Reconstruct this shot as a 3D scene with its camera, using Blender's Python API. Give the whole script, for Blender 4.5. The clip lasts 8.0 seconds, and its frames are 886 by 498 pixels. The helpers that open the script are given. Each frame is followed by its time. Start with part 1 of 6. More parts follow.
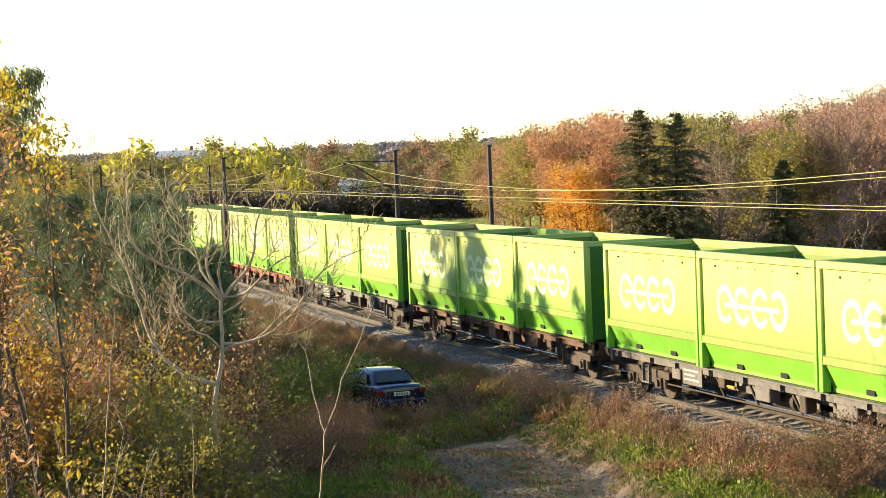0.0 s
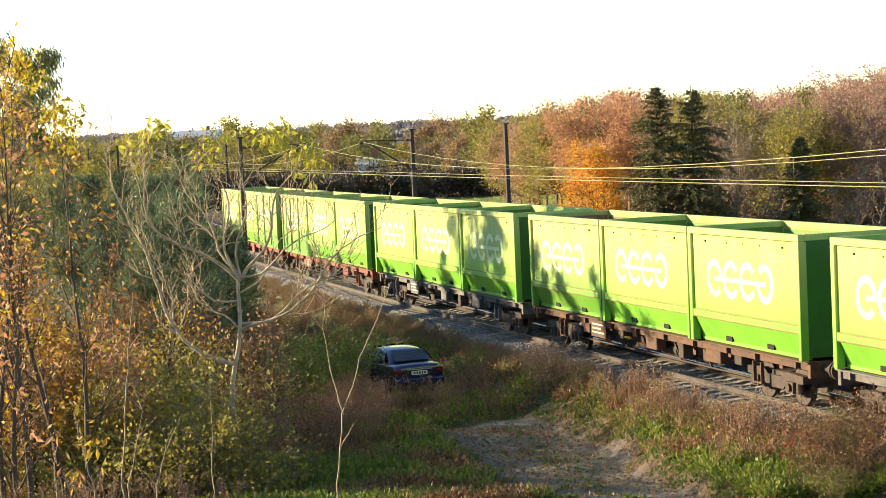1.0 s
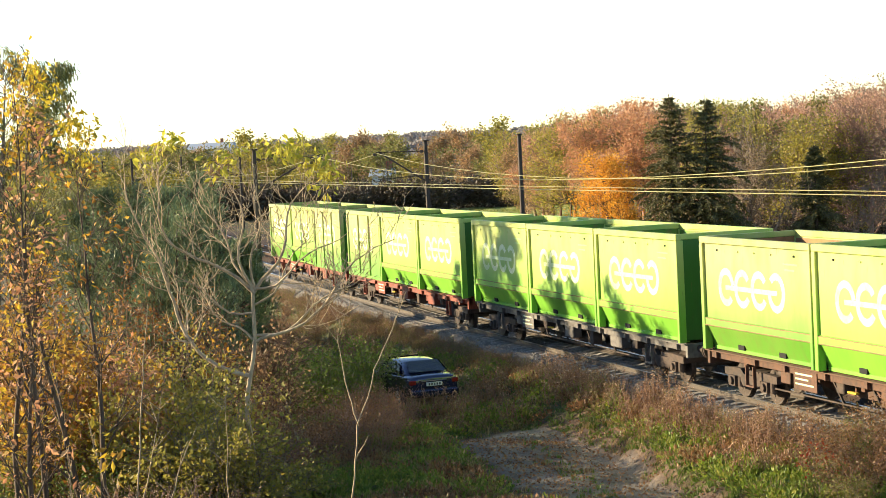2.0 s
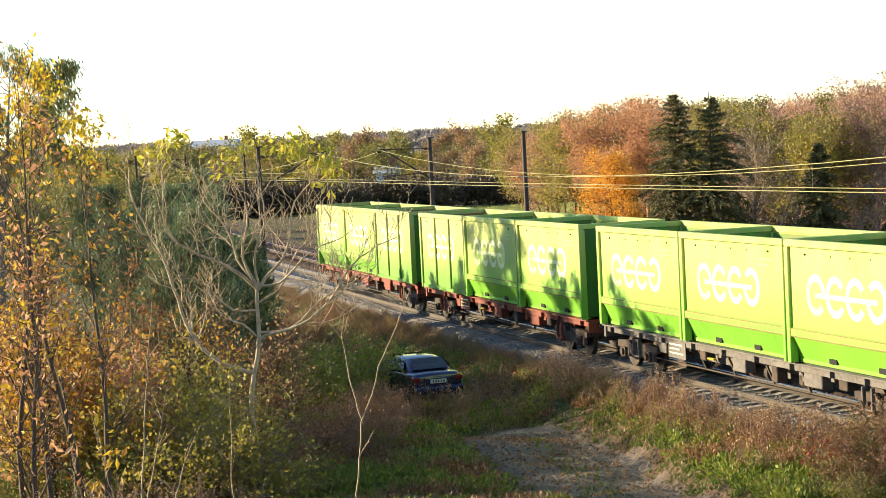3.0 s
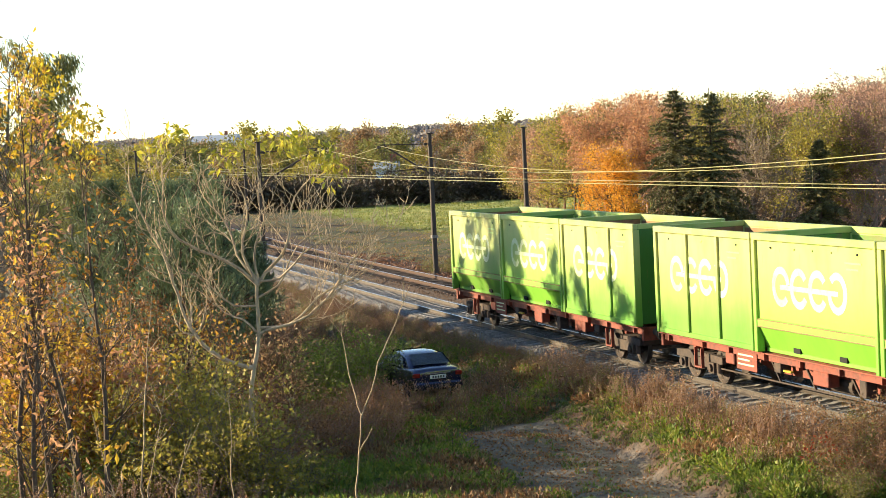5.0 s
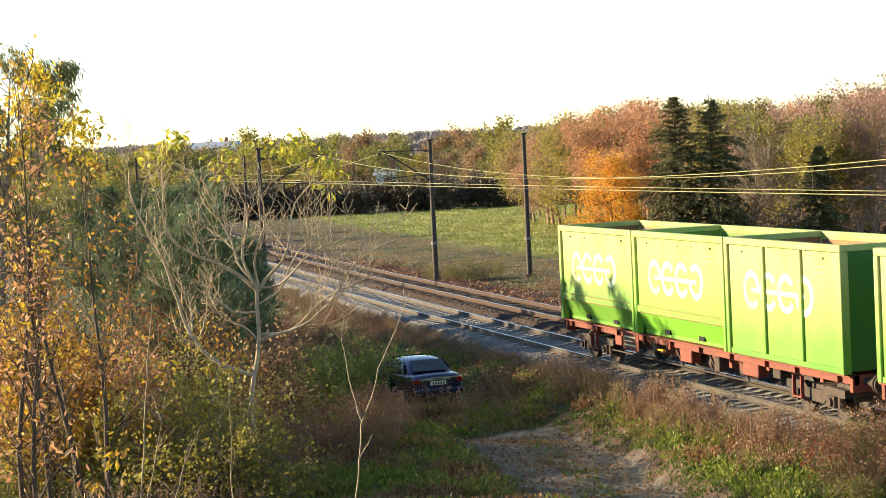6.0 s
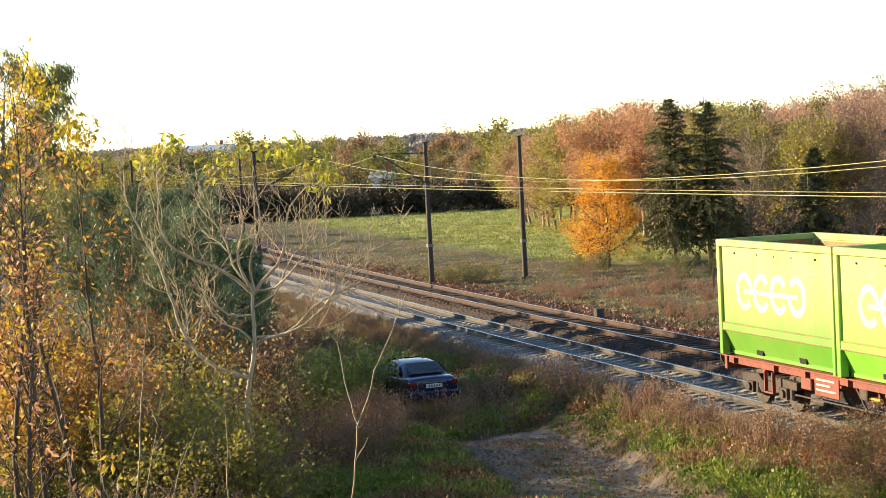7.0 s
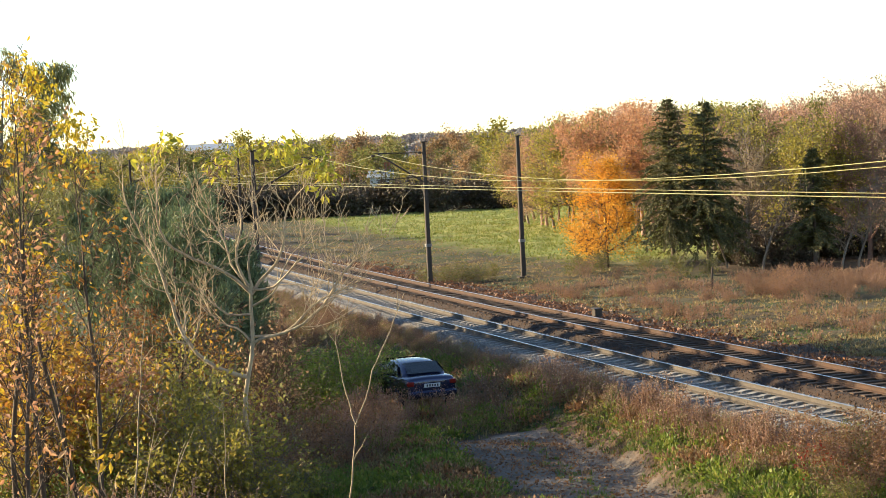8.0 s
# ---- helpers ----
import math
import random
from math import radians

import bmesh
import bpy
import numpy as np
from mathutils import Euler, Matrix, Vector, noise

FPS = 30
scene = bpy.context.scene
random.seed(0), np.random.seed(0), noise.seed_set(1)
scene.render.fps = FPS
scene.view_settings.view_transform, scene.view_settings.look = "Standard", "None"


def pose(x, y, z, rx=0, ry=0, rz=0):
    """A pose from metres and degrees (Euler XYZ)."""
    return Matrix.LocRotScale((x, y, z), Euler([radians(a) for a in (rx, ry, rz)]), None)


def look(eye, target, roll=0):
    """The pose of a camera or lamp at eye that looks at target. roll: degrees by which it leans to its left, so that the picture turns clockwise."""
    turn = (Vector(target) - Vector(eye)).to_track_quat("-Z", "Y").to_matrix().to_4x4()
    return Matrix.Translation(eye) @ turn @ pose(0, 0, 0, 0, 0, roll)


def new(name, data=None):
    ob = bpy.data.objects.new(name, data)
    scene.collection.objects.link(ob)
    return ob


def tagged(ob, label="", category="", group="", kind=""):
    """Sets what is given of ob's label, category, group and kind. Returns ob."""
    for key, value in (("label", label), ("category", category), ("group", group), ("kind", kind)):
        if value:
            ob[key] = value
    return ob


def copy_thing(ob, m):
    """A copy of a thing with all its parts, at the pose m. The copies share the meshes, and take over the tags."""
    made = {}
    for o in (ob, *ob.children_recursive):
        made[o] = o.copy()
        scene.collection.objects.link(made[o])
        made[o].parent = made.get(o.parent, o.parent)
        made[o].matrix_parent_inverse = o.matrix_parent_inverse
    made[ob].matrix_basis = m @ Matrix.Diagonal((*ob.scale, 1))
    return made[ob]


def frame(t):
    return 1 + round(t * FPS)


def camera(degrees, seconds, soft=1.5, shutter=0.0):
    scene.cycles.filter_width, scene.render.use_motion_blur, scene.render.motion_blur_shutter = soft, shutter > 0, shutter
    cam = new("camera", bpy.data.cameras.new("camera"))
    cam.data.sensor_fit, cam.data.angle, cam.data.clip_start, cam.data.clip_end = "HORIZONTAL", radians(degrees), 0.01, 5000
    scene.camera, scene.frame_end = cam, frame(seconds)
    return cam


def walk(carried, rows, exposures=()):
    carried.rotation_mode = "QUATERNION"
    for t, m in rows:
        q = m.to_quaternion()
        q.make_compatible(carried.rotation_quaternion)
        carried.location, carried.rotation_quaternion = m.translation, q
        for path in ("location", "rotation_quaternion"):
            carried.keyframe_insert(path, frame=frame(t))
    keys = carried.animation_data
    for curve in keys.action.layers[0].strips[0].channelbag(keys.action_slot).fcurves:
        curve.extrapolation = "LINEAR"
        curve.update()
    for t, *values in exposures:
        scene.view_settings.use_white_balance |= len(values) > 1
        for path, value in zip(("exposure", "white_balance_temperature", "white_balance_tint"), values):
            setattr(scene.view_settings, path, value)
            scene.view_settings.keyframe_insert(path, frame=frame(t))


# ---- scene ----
FOV = 26.086
EYE = (0.0, 0.0, 6.78)
cam = camera(FOV, 8.0, 0.6)
# seconds, yaw, pitch, roll: a hand-held camera that only turns
PATH = [(0.0, -0.849, -2.758, 2.246), (0.5, -0.525, -3.096, 2.466), (1.0, -0.354, -3.374, 2.538),
        (1.5, -0.052, -3.001, 2.816), (3.0, 0.180, -3.101, 2.838), (3.5, 0.195, -3.100, 2.957),
        (4.0, 0.165, -3.223, 2.913), (4.5, 0.176, -3.278, 2.757), (6.0, 0.184, -3.041, 2.783),
        (6.5, 0.125, -2.989, 2.658), (7.0, 0.043, -2.972, 2.892), (7.5, -0.027, -3.055, 2.769),
        (8.0, 0.000, -2.986, 2.782)]
walk(cam, [(t, pose(*EYE, 90 + p, r, w)) for t, w, p, r in PATH])

# ---- light ----
SUN_AZ, SUN_EL = (-0.968, 0.250), 15.0
world = bpy.data.worlds.new("sky")
scene.world = world
world.use_nodes = True
wn = world.node_tree.nodes
sky = wn.new("ShaderNodeTexSky")
sky.sky_type, sky.sun_disc = "NISHITA", False
sky.sun_elevation = radians(SUN_EL)
sky.sun_rotation = math.atan2(SUN_AZ[0], SUN_AZ[1])
sky.dust_density, sky.air_density, sky.ozone_density = 0.0, 0.85, 1.3
world.node_tree.links.new(sky.outputs[0], wn["Background"].inputs[0])
wn["Background"].inputs[1].default_value = 0.095
sun = new("sun", bpy.data.lights.new("sun", "SUN"))
sun.data.energy, sun.data.angle, sun.data.color = 5.0, radians(0.6), (1.0, 0.80, 0.50)
ce = math.cos(radians(SUN_EL))
sun.matrix_world = look((SUN_AZ[0] * ce * 60, SUN_AZ[1] * ce * 60, 60 * math.sin(radians(SUN_EL))), (0, 0, 0))
scene.view_settings.exposure = 1.50


# ---- materials ----
def base_mat(name):
    m = bpy.data.materials.new(name)
    m.use_nodes = True
    return m, m.node_tree.nodes, m.node_tree.links, m.node_tree.nodes["Principled BSDF"]


def mixed(nt, fac, a, b, mode="MIX"):
    """A colour mix; fac, a and b are sockets or values."""
    node = nt.nodes.new("ShaderNodeMix")
    node.data_type, node.blend_type = "RGBA", mode
    for slot, val in ((0, fac), (6, a), (7, b)):
        if isinstance(val, bpy.types.NodeSocket):
            nt.links.new(val, node.inputs[slot])
        else:
            node.inputs[slot].default_value = val if slot == 0 else (*val, 1)
    return node.outputs[2]


def noise_fac(nt, scale, detail=4.0, lo=0.35, hi=0.65, stretch=None):
    co = nt.nodes.new("ShaderNodeTexCoord").outputs["Object"]
    if stretch:
        mp = nt.nodes.new("ShaderNodeMapping")
        mp.inputs["Scale"].default_value = stretch
        nt.links.new(co, mp.inputs[0])
        co = mp.outputs[0]
    nz = nt.nodes.new("ShaderNodeTexNoise")
    nz.inputs["Scale"].default_value, nz.inputs["Detail"].default_value = scale, detail
    nt.links.new(co, nz.inputs["Vector"])
    mr = nt.nodes.new("ShaderNodeMapRange")
    mr.inputs[1].default_value, mr.inputs[2].default_value = lo, hi
    nt.links.new(nz.outputs[0], mr.inputs[0])
    return mr.outputs[0]


def bumped(nt, fac, strength, dist=0.02):
    b = nt.nodes.new("ShaderNodeBump")
    b.inputs["Strength"].default_value, b.inputs["Distance"].default_value = strength, dist
    nt.links.new(fac, b.inputs["Height"])
    nt.links.new(b.outputs[0], nt.nodes["Principled BSDF"].inputs["Normal"])


def surface(name, c1, c2, c3=None, s1=1.5, s2=14.0, rough=0.7, metal=0.0, bump=0.3, stretch=None, random_tint=0.0, stain=0.5):
    """Two scales of variation: patches between c1 and c2, fine stains of c3."""
    m, n, l, p = base_mat(name)
    nt = m.node_tree
    big = noise_fac(nt, s1, 4, 0.35, 0.65, stretch)
    fine = noise_fac(nt, s2, 5, 0.45, 0.75, stretch)
    col = mixed(nt, big, c1, c2)
    if c3:
        mul = n.new("ShaderNodeMath")
        mul.operation = "MULTIPLY"
        mul.inputs[1].default_value = stain
        l.new(fine, mul.inputs[0])
        col = mixed(nt, mul.outputs[0], col, c3)
    if random_tint:
        info = n.new("ShaderNodeObjectInfo")
        mr = n.new("ShaderNodeMapRange")
        mr.inputs[3].default_value, mr.inputs[4].default_value = 1 - random_tint, 1 + random_tint
        l.new(info.outputs["Random"], mr.inputs[0])
        hsv = n.new("ShaderNodeHueSaturation")
        l.new(mr.outputs[0], hsv.inputs["Value"])
        l.new(col, hsv.inputs["Color"])
        col = hsv.outputs[0]
    l.new(col, p.inputs["Base Color"])
    p.inputs["Roughness"].default_value, p.inputs["Metallic"].default_value = rough, metal
    bumped(nt, fine, bump)
    return m


def leafy(name, cols, trans=0.35, rough=0.55, tint=0.15):
    """Leaves: each one takes its own colour out of cols; light shines through."""
    m, n, l, p = base_mat(name)
    nt = m.node_tree
    geo = n.new("ShaderNodeNewGeometry")
    ramp = n.new("ShaderNodeValToRGB")
    ramp.color_ramp.interpolation = "LINEAR"
    els = ramp.color_ramp.elements
    while len(els) < len(cols):
        els.new(0.5)
    for i, c in enumerate(cols):
        els[i].position, els[i].color = i / (len(cols) - 1), (*c, 1)
    l.new(geo.outputs["Random Per Island"], ramp.inputs[0])
    info = n.new("ShaderNodeObjectInfo")
    mr = n.new("ShaderNodeMapRange")
    mr.inputs[3].default_value, mr.inputs[4].default_value = 1 - tint, 1 + tint
    l.new(info.outputs["Random"], mr.inputs[0])
    hsv = n.new("ShaderNodeHueSaturation")
    l.new(mr.outputs[0], hsv.inputs["Value"])
    l.new(ramp.outputs[0], hsv.inputs["Color"])
    l.new(hsv.outputs[0], p.inputs["Base Color"])
    p.inputs["Roughness"].default_value = rough
    tr = n.new("ShaderNodeBsdfTranslucent")
    l.new(hsv.outputs[0], tr.inputs[0])
    mx = n.new("ShaderNodeMixShader")
    mx.inputs[0].default_value = trans
    l.new(p.outputs[0], mx.inputs[1])
    l.new(tr.outputs[0], mx.inputs[2])
    l.new(mx.outputs[0], n["Material Output"].inputs[0])
    return m


def plain(name, col, rough=0.5, metal=0.0):
    return surface(name, col, tuple(c * 0.85 for c in col), tuple(c * 0.7 for c in col), 3, 25, rough, metal, 0.08)


def rim_lit(name, c1, c2, stain, lit_tone, amount):
    """Old paint: dirt streaks, rust specks, and painted-in sunlight that pales it towards the rim."""
    m = surface(name, c1, c2, stain, 0.7, 5.0, 0.5, 0, 0.06, (1, 1, 0.35), 0.10, 0.35)
    nt = m.node_tree
    p = nt.nodes["Principled BSDF"]
    col = p.inputs["Base Color"].links[0].from_socket
    # Bright sun on the upper wall, put into the colour by height.
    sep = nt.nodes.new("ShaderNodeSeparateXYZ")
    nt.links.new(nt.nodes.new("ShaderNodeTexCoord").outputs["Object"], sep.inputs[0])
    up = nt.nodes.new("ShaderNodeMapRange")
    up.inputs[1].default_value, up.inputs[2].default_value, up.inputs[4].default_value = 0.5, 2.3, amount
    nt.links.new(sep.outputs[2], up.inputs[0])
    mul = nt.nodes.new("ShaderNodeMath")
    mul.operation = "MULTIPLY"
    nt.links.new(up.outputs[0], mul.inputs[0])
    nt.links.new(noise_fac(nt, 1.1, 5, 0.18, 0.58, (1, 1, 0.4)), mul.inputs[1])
    col = mixed(nt, mul.outputs[0], col, lit_tone)
    col = mixed(nt, noise_fac(nt, 9.0, 6, 0.66, 0.80, (1, 1, 0.25)), col, (0.16, 0.10, 0.04))
    nt.links.new(col, p.inputs["Base Color"])
    return m


GREEN = rim_lit("green_container_paint", (0.15, 0.41, 0.03), (0.18, 0.44, 0.04), (0.11, 0.22, 0.03), (0.48, 0.50, 0.16), 0.85)
GREEN_WORN = rim_lit("worn_green_container_paint", (0.10, 0.32, 0.022), (0.15, 0.33, 0.04), (0.20, 0.18, 0.06), (0.46, 0.45, 0.18), 0.85)
# For end walls: the shade between containers is put into this darker green.
GREEN_SHADE = rim_lit("shade_dark_green_paint", (0.022, 0.105, 0.012), (0.03, 0.13, 0.016), (0.03, 0.06, 0.014), (0.05, 0.15, 0.02), 0.5)
GREEN_IN = surface("scuffed_inner_green_paint", (0.09, 0.26, 0.03), (0.20, 0.16, 0.06), (0.22, 0.13, 0.07), 0.6, 4.0, 0.7, 0, 0.1, None, 0.1, 0.6)
RUST_IN = surface("rusty_inner_steel", (0.28, 0.14, 0.07), (0.20, 0.20, 0.06), (0.14, 0.07, 0.04), 0.6, 4.0, 0.8, 0, 0.1, None, 0.1, 0.6)
WHITE_PAINT = surface("white_sign_paint", (0.74, 0.78, 0.55), (0.58, 0.68, 0.34), (0.35, 0.52, 0.14), 1.3, 7.0, 0.5, 0, 0.03, None, 0, 0.55)
LEDGE_TAN = surface("dusty_rust_ledge", (0.26, 0.20, 0.08), (0.20, 0.13, 0.06), (0.12, 0.07, 0.04), 1.5, 9.0, 0.8)
PALE_STENCIL = plain("faded_pale_stencil", (0.42, 0.60, 0.22))
DARK_HOLE = plain("black_pocket", (0.012, 0.013, 0.012), 0.9)
FRAME_RED = surface("red_oxide_wagon_paint", (0.27, 0.052, 0.026), (0.18, 0.042, 0.026), (0.06, 0.03, 0.022), 1.2, 7.0, 0.65, 0, 0.15, None, 0, 0.7)
FRAME_RUST = surface("rusty_brown_wagon_steel", (0.135, 0.062, 0.034), (0.085, 0.045, 0.03), (0.035, 0.025, 0.02), 1.2, 7.0, 0.8, 0, 0.2, None, 0, 0.7)
FRAME_GREY = surface("dusty_grey_wagon_paint", (0.16, 0.15, 0.14), (0.11, 0.10, 0.095), (0.05, 0.042, 0.038), 1.2, 7.0, 0.75, 0, 0.15, None, 0, 0.7)
BOGIE = surface("dirty_bogie_steel", (0.045, 0.035, 0.03), (0.09, 0.06, 0.045), (0.02, 0.018, 0.016), 2.0, 9.0, 0.85, 0, 0.2)
LEVER_YELLOW = plain("yellow_lever_paint", (0.55, 0.38, 0.03))
WHEEL = surface("worn_wheel_steel", (0.12, 0.10, 0.09), (0.07, 0.055, 0.05), (0.03, 0.025, 0.02), 4.0, 15.0, 0.5, 0.7, 0.1)
RAIL_TOP = surface("polished_rail_steel", (0.80, 0.80, 0.80), (0.70, 0.70, 0.71), None, 2.0, 30.0, 0.34, 0.95, 0.02)
# Near rails: the sun their web catches is put into this paler grey.
RAIL_SUNLIT = surface("sunlit_rail_web", (0.115, 0.096, 0.08), (0.08, 0.066, 0.055), (0.045, 0.036, 0.03), 2.0, 20.0, 0.8, 0.2, 0.15)
RAIL_SIDE = surface("rusty_rail_web", (0.085, 0.042, 0.023), (0.055, 0.03, 0.02), (0.035, 0.022, 0.016), 2.0, 20.0, 0.85, 0.1, 0.2)
CONCRETE = surface("weathered_sleeper_concrete", (0.32, 0.305, 0.285), (0.24, 0.23, 0.215), (0.13, 0.12, 0.11), 1.5, 12.0, 0.9, 0, 0.2, None, 0.2, 0.6)
TIMBER = surface("tarred_sleeper_timber", (0.06, 0.04, 0.027), (0.095, 0.06, 0.04), (0.03, 0.022, 0.017), 1.5, 14.0, 0.9, 0, 0.3, None, 0.25, 0.6)
GREY_STONE = leafy("grey_ballast_stone", [(0.16, 0.15, 0.145), (0.28, 0.265, 0.25), (0.10, 0.09, 0.085), (0.34, 0.32, 0.30)], 0.0, 0.9, 0)
RUST_STONE = leafy("rust_stained_ballast_stone", [(0.045, 0.026, 0.018), (0.08, 0.042, 0.024), (0.028, 0.019, 0.014), (0.13, 0.062, 0.03)], 0.0, 0.9, 0)
BALLAST_GREY = surface("grey_ballast_bed", (0.19, 0.178, 0.168), (0.13, 0.118, 0.11), (0.07, 0.06, 0.055), 0.6, 16.0, 0.95, 0, 0.9, None, 0, 0.9)
BALLAST_RUST = surface("rusty_ballast_bed", (0.05, 0.028, 0.018), (0.034, 0.021, 0.015), (0.02, 0.015, 0.012), 0.6, 16.0, 0.95, 0, 0.9, None, 0, 0.9)
MAST = surface("mast_concrete", (0.075, 0.057, 0.045), (0.05, 0.039, 0.032), (0.03, 0.023, 0.02), 0.8, 8.0, 0.85, 0, 0.2, (1, 1, 0.3), 0, 0.6)
STEEL_DARK = surface("dark_bracket_steel", (0.08, 0.07, 0.065), (0.12, 0.09, 0.07), (0.05, 0.03, 0.025), 3.0, 12.0, 0.6, 0.6, 0.1)
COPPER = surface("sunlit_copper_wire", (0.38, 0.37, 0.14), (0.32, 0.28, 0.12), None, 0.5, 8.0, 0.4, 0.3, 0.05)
BARK = surface("grey_brown_bark", (0.27, 0.215, 0.155), (0.18, 0.14, 0.105), (0.09, 0.07, 0.055), 1.5, 12.0, 0.9, 0, 0.5, (1, 1, 0.3), 0.15, 0.7)
BARK_PALE = surface("pale_twig_bark", (0.44, 0.34, 0.22), (0.33, 0.25, 0.16), (0.16, 0.12, 0.08), 1.5, 12.0, 0.9, 0, 0.4, (1, 1, 0.3), 0.1, 0.6)
BARK_WALNUT = surface("grey_walnut_bark", (0.52, 0.41, 0.27), (0.38, 0.29, 0.19), (0.16, 0.12, 0.09), 1.5, 12.0, 0.85, 0, 0.4, (1, 1, 0.3), 0, 0.7)
BARK_TWIG = surface("dark_brown_twig_bark", (0.20, 0.115, 0.07), (0.14, 0.08, 0.05), (0.07, 0.045, 0.03), 1.5, 12.0, 0.9, 0, 0.3, None, 0.2)
BARK_DARK = surface("dark_conifer_bark", (0.12, 0.085, 0.06), (0.08, 0.06, 0.045), (0.04, 0.03, 0.025), 1.5, 12.0, 0.9, 0, 0.5, (1, 1, 0.3))
BARK_RED = surface("reddish_twig_bark", (0.32, 0.19, 0.14), (0.24, 0.15, 0.115), (0.13, 0.085, 0.065), 1.5, 12.0, 0.9, 0, 0.3, None, 0.2)
L_ORANGE = leafy("orange_autumn_leaves", [(0.78, 0.37, 0.03), (0.86, 0.47, 0.05), (0.66, 0.28, 0.025), (0.86, 0.53, 0.08)], 0.4)
L_RUSSET = leafy("russet_autumn_leaves", [(0.52, 0.24, 0.12), (0.60, 0.32, 0.17), (0.42, 0.22, 0.12), (0.56, 0.36, 0.18)], 0.42)
L_PINKBROWN = leafy("pinkish_brown_leaves", [(0.54, 0.31, 0.22), (0.46, 0.26, 0.18), (0.58, 0.38, 0.27), (0.40, 0.25, 0.18)], 0.45)
L_BROWN = leafy("brown_autumn_leaves", [(0.34, 0.20, 0.105), (0.44, 0.28, 0.145), (0.24, 0.15, 0.085), (0.39, 0.29, 0.13)], 0.42)
L_YELLOW = leafy("yellow_autumn_leaves", [(0.55, 0.36, 0.03), (0.62, 0.46, 0.05), (0.38, 0.22, 0.03), (0.46, 0.26, 0.035)], 0.45)
L_YELLOWTOP = leafy("bright_yellow_leaves", [(0.72, 0.50, 0.03), (0.78, 0.58, 0.05), (0.55, 0.42, 0.04), (0.42, 0.40, 0.05)], 0.5)
L_GOLDGREEN = leafy("yellow_green_leaves", [(0.32, 0.29, 0.055), (0.42, 0.36, 0.07), (0.22, 0.215, 0.045), (0.46, 0.34, 0.06)], 0.42)
L_YELLOWGREEN = leafy("bright_yellow_green_leaves", [(0.42, 0.40, 0.05), (0.55, 0.48, 0.06), (0.30, 0.32, 0.04), (0.60, 0.46, 0.05)], 0.45)
L_GOLD = leafy("golden_brown_leaves", [(0.50, 0.26, 0.03), (0.60, 0.38, 0.05), (0.34, 0.15, 0.03), (0.26, 0.12, 0.03)], 0.42)
L_RUSTLEAF = leafy("dark_rusty_leaves", [(0.26, 0.10, 0.03), (0.36, 0.17, 0.04), (0.16, 0.07, 0.03), (0.44, 0.24, 0.05)], 0.3)
L_HEDGE = leafy("dark_hedge_leaves", [(0.085, 0.06, 0.04), (0.12, 0.08, 0.05), (0.06, 0.05, 0.03), (0.10, 0.085, 0.04)], 0.1)
L_OLIVE = leafy("olive_green_leaves", [(0.15, 0.17, 0.042), (0.25, 0.23, 0.06), (0.11, 0.13, 0.035), (0.30, 0.22, 0.07)], 0.35)
L_GREEN = leafy("fresh_green_leaves", [(0.13, 0.20, 0.035), (0.21, 0.28, 0.05), (0.10, 0.15, 0.03), (0.28, 0.30, 0.06)], 0.4)
L_SPRUCE = leafy("dark_spruce_needles", [(0.075, 0.082, 0.026), (0.12, 0.115, 0.035), (0.16, 0.135, 0.042), (0.05, 0.06, 0.022)], 0.2, 0.6)
L_PINE = leafy("blue_green_pine_needles", [(0.12, 0.18, 0.09), (0.19, 0.24, 0.12), (0.085, 0.13, 0.065), (0.26, 0.27, 0.12)], 0.25, 0.5)
L_WILLOW = leafy("grey_green_willow_leaves", [(0.26, 0.26, 0.10), (0.34, 0.32, 0.12), (0.18, 0.20, 0.075), (0.44, 0.38, 0.10)], 0.35)
L_DRY = leafy("dry_weed_leaves", [(0.23, 0.105, 0.045), (0.34, 0.175, 0.075), (0.11, 0.055, 0.03), (0.42, 0.26, 0.13)], 0.28)
L_PALE = leafy("pale_seed_fluff", [(0.36, 0.22, 0.13), (0.52, 0.36, 0.23), (0.18, 0.10, 0.06), (0.28, 0.16, 0.09)], 0.3)
L_LITTER = leafy("dark_leaf_litter", [(0.20, 0.08, 0.035), (0.30, 0.125, 0.05), (0.12, 0.055, 0.03), (0.09, 0.045, 0.025)], 0.1)
L_RED = leafy("red_shrub_leaves", [(0.40, 0.06, 0.03), (0.50, 0.10, 0.04), (0.30, 0.05, 0.03)], 0.35)
G_GREEN = leafy("green_grass_blades", [(0.07, 0.13, 0.02), (0.13, 0.20, 0.03), (0.09, 0.15, 0.025), (0.20, 0.23, 0.05)], 0.3)
G_MEADOW = leafy("sunny_meadow_blades", [(0.22, 0.27, 0.05), (0.32, 0.33, 0.08), (0.16, 0.21, 0.04), (0.38, 0.35, 0.11)], 0.35)
G_HERB = leafy("green_herb_leaves", [(0.12, 0.18, 0.025), (0.20, 0.26, 0.035), (0.09, 0.13, 0.022), (0.32, 0.31, 0.06)], 0.4)
G_DRY = leafy("straw_grass_blades", [(0.34, 0.25, 0.10), (0.24, 0.16, 0.07), (0.45, 0.34, 0.15), (0.20, 0.165, 0.05)], 0.28)
# Far crowns are greyed and paled: distance haze put into the leaf colours.
FAR_WOOD = leafy("haze_tinted_far_wood_foliage", [(0.27, 0.235, 0.235), (0.24, 0.24, 0.24), (0.30, 0.24, 0.225), (0.225, 0.235, 0.245)], 0.2, 0.9)
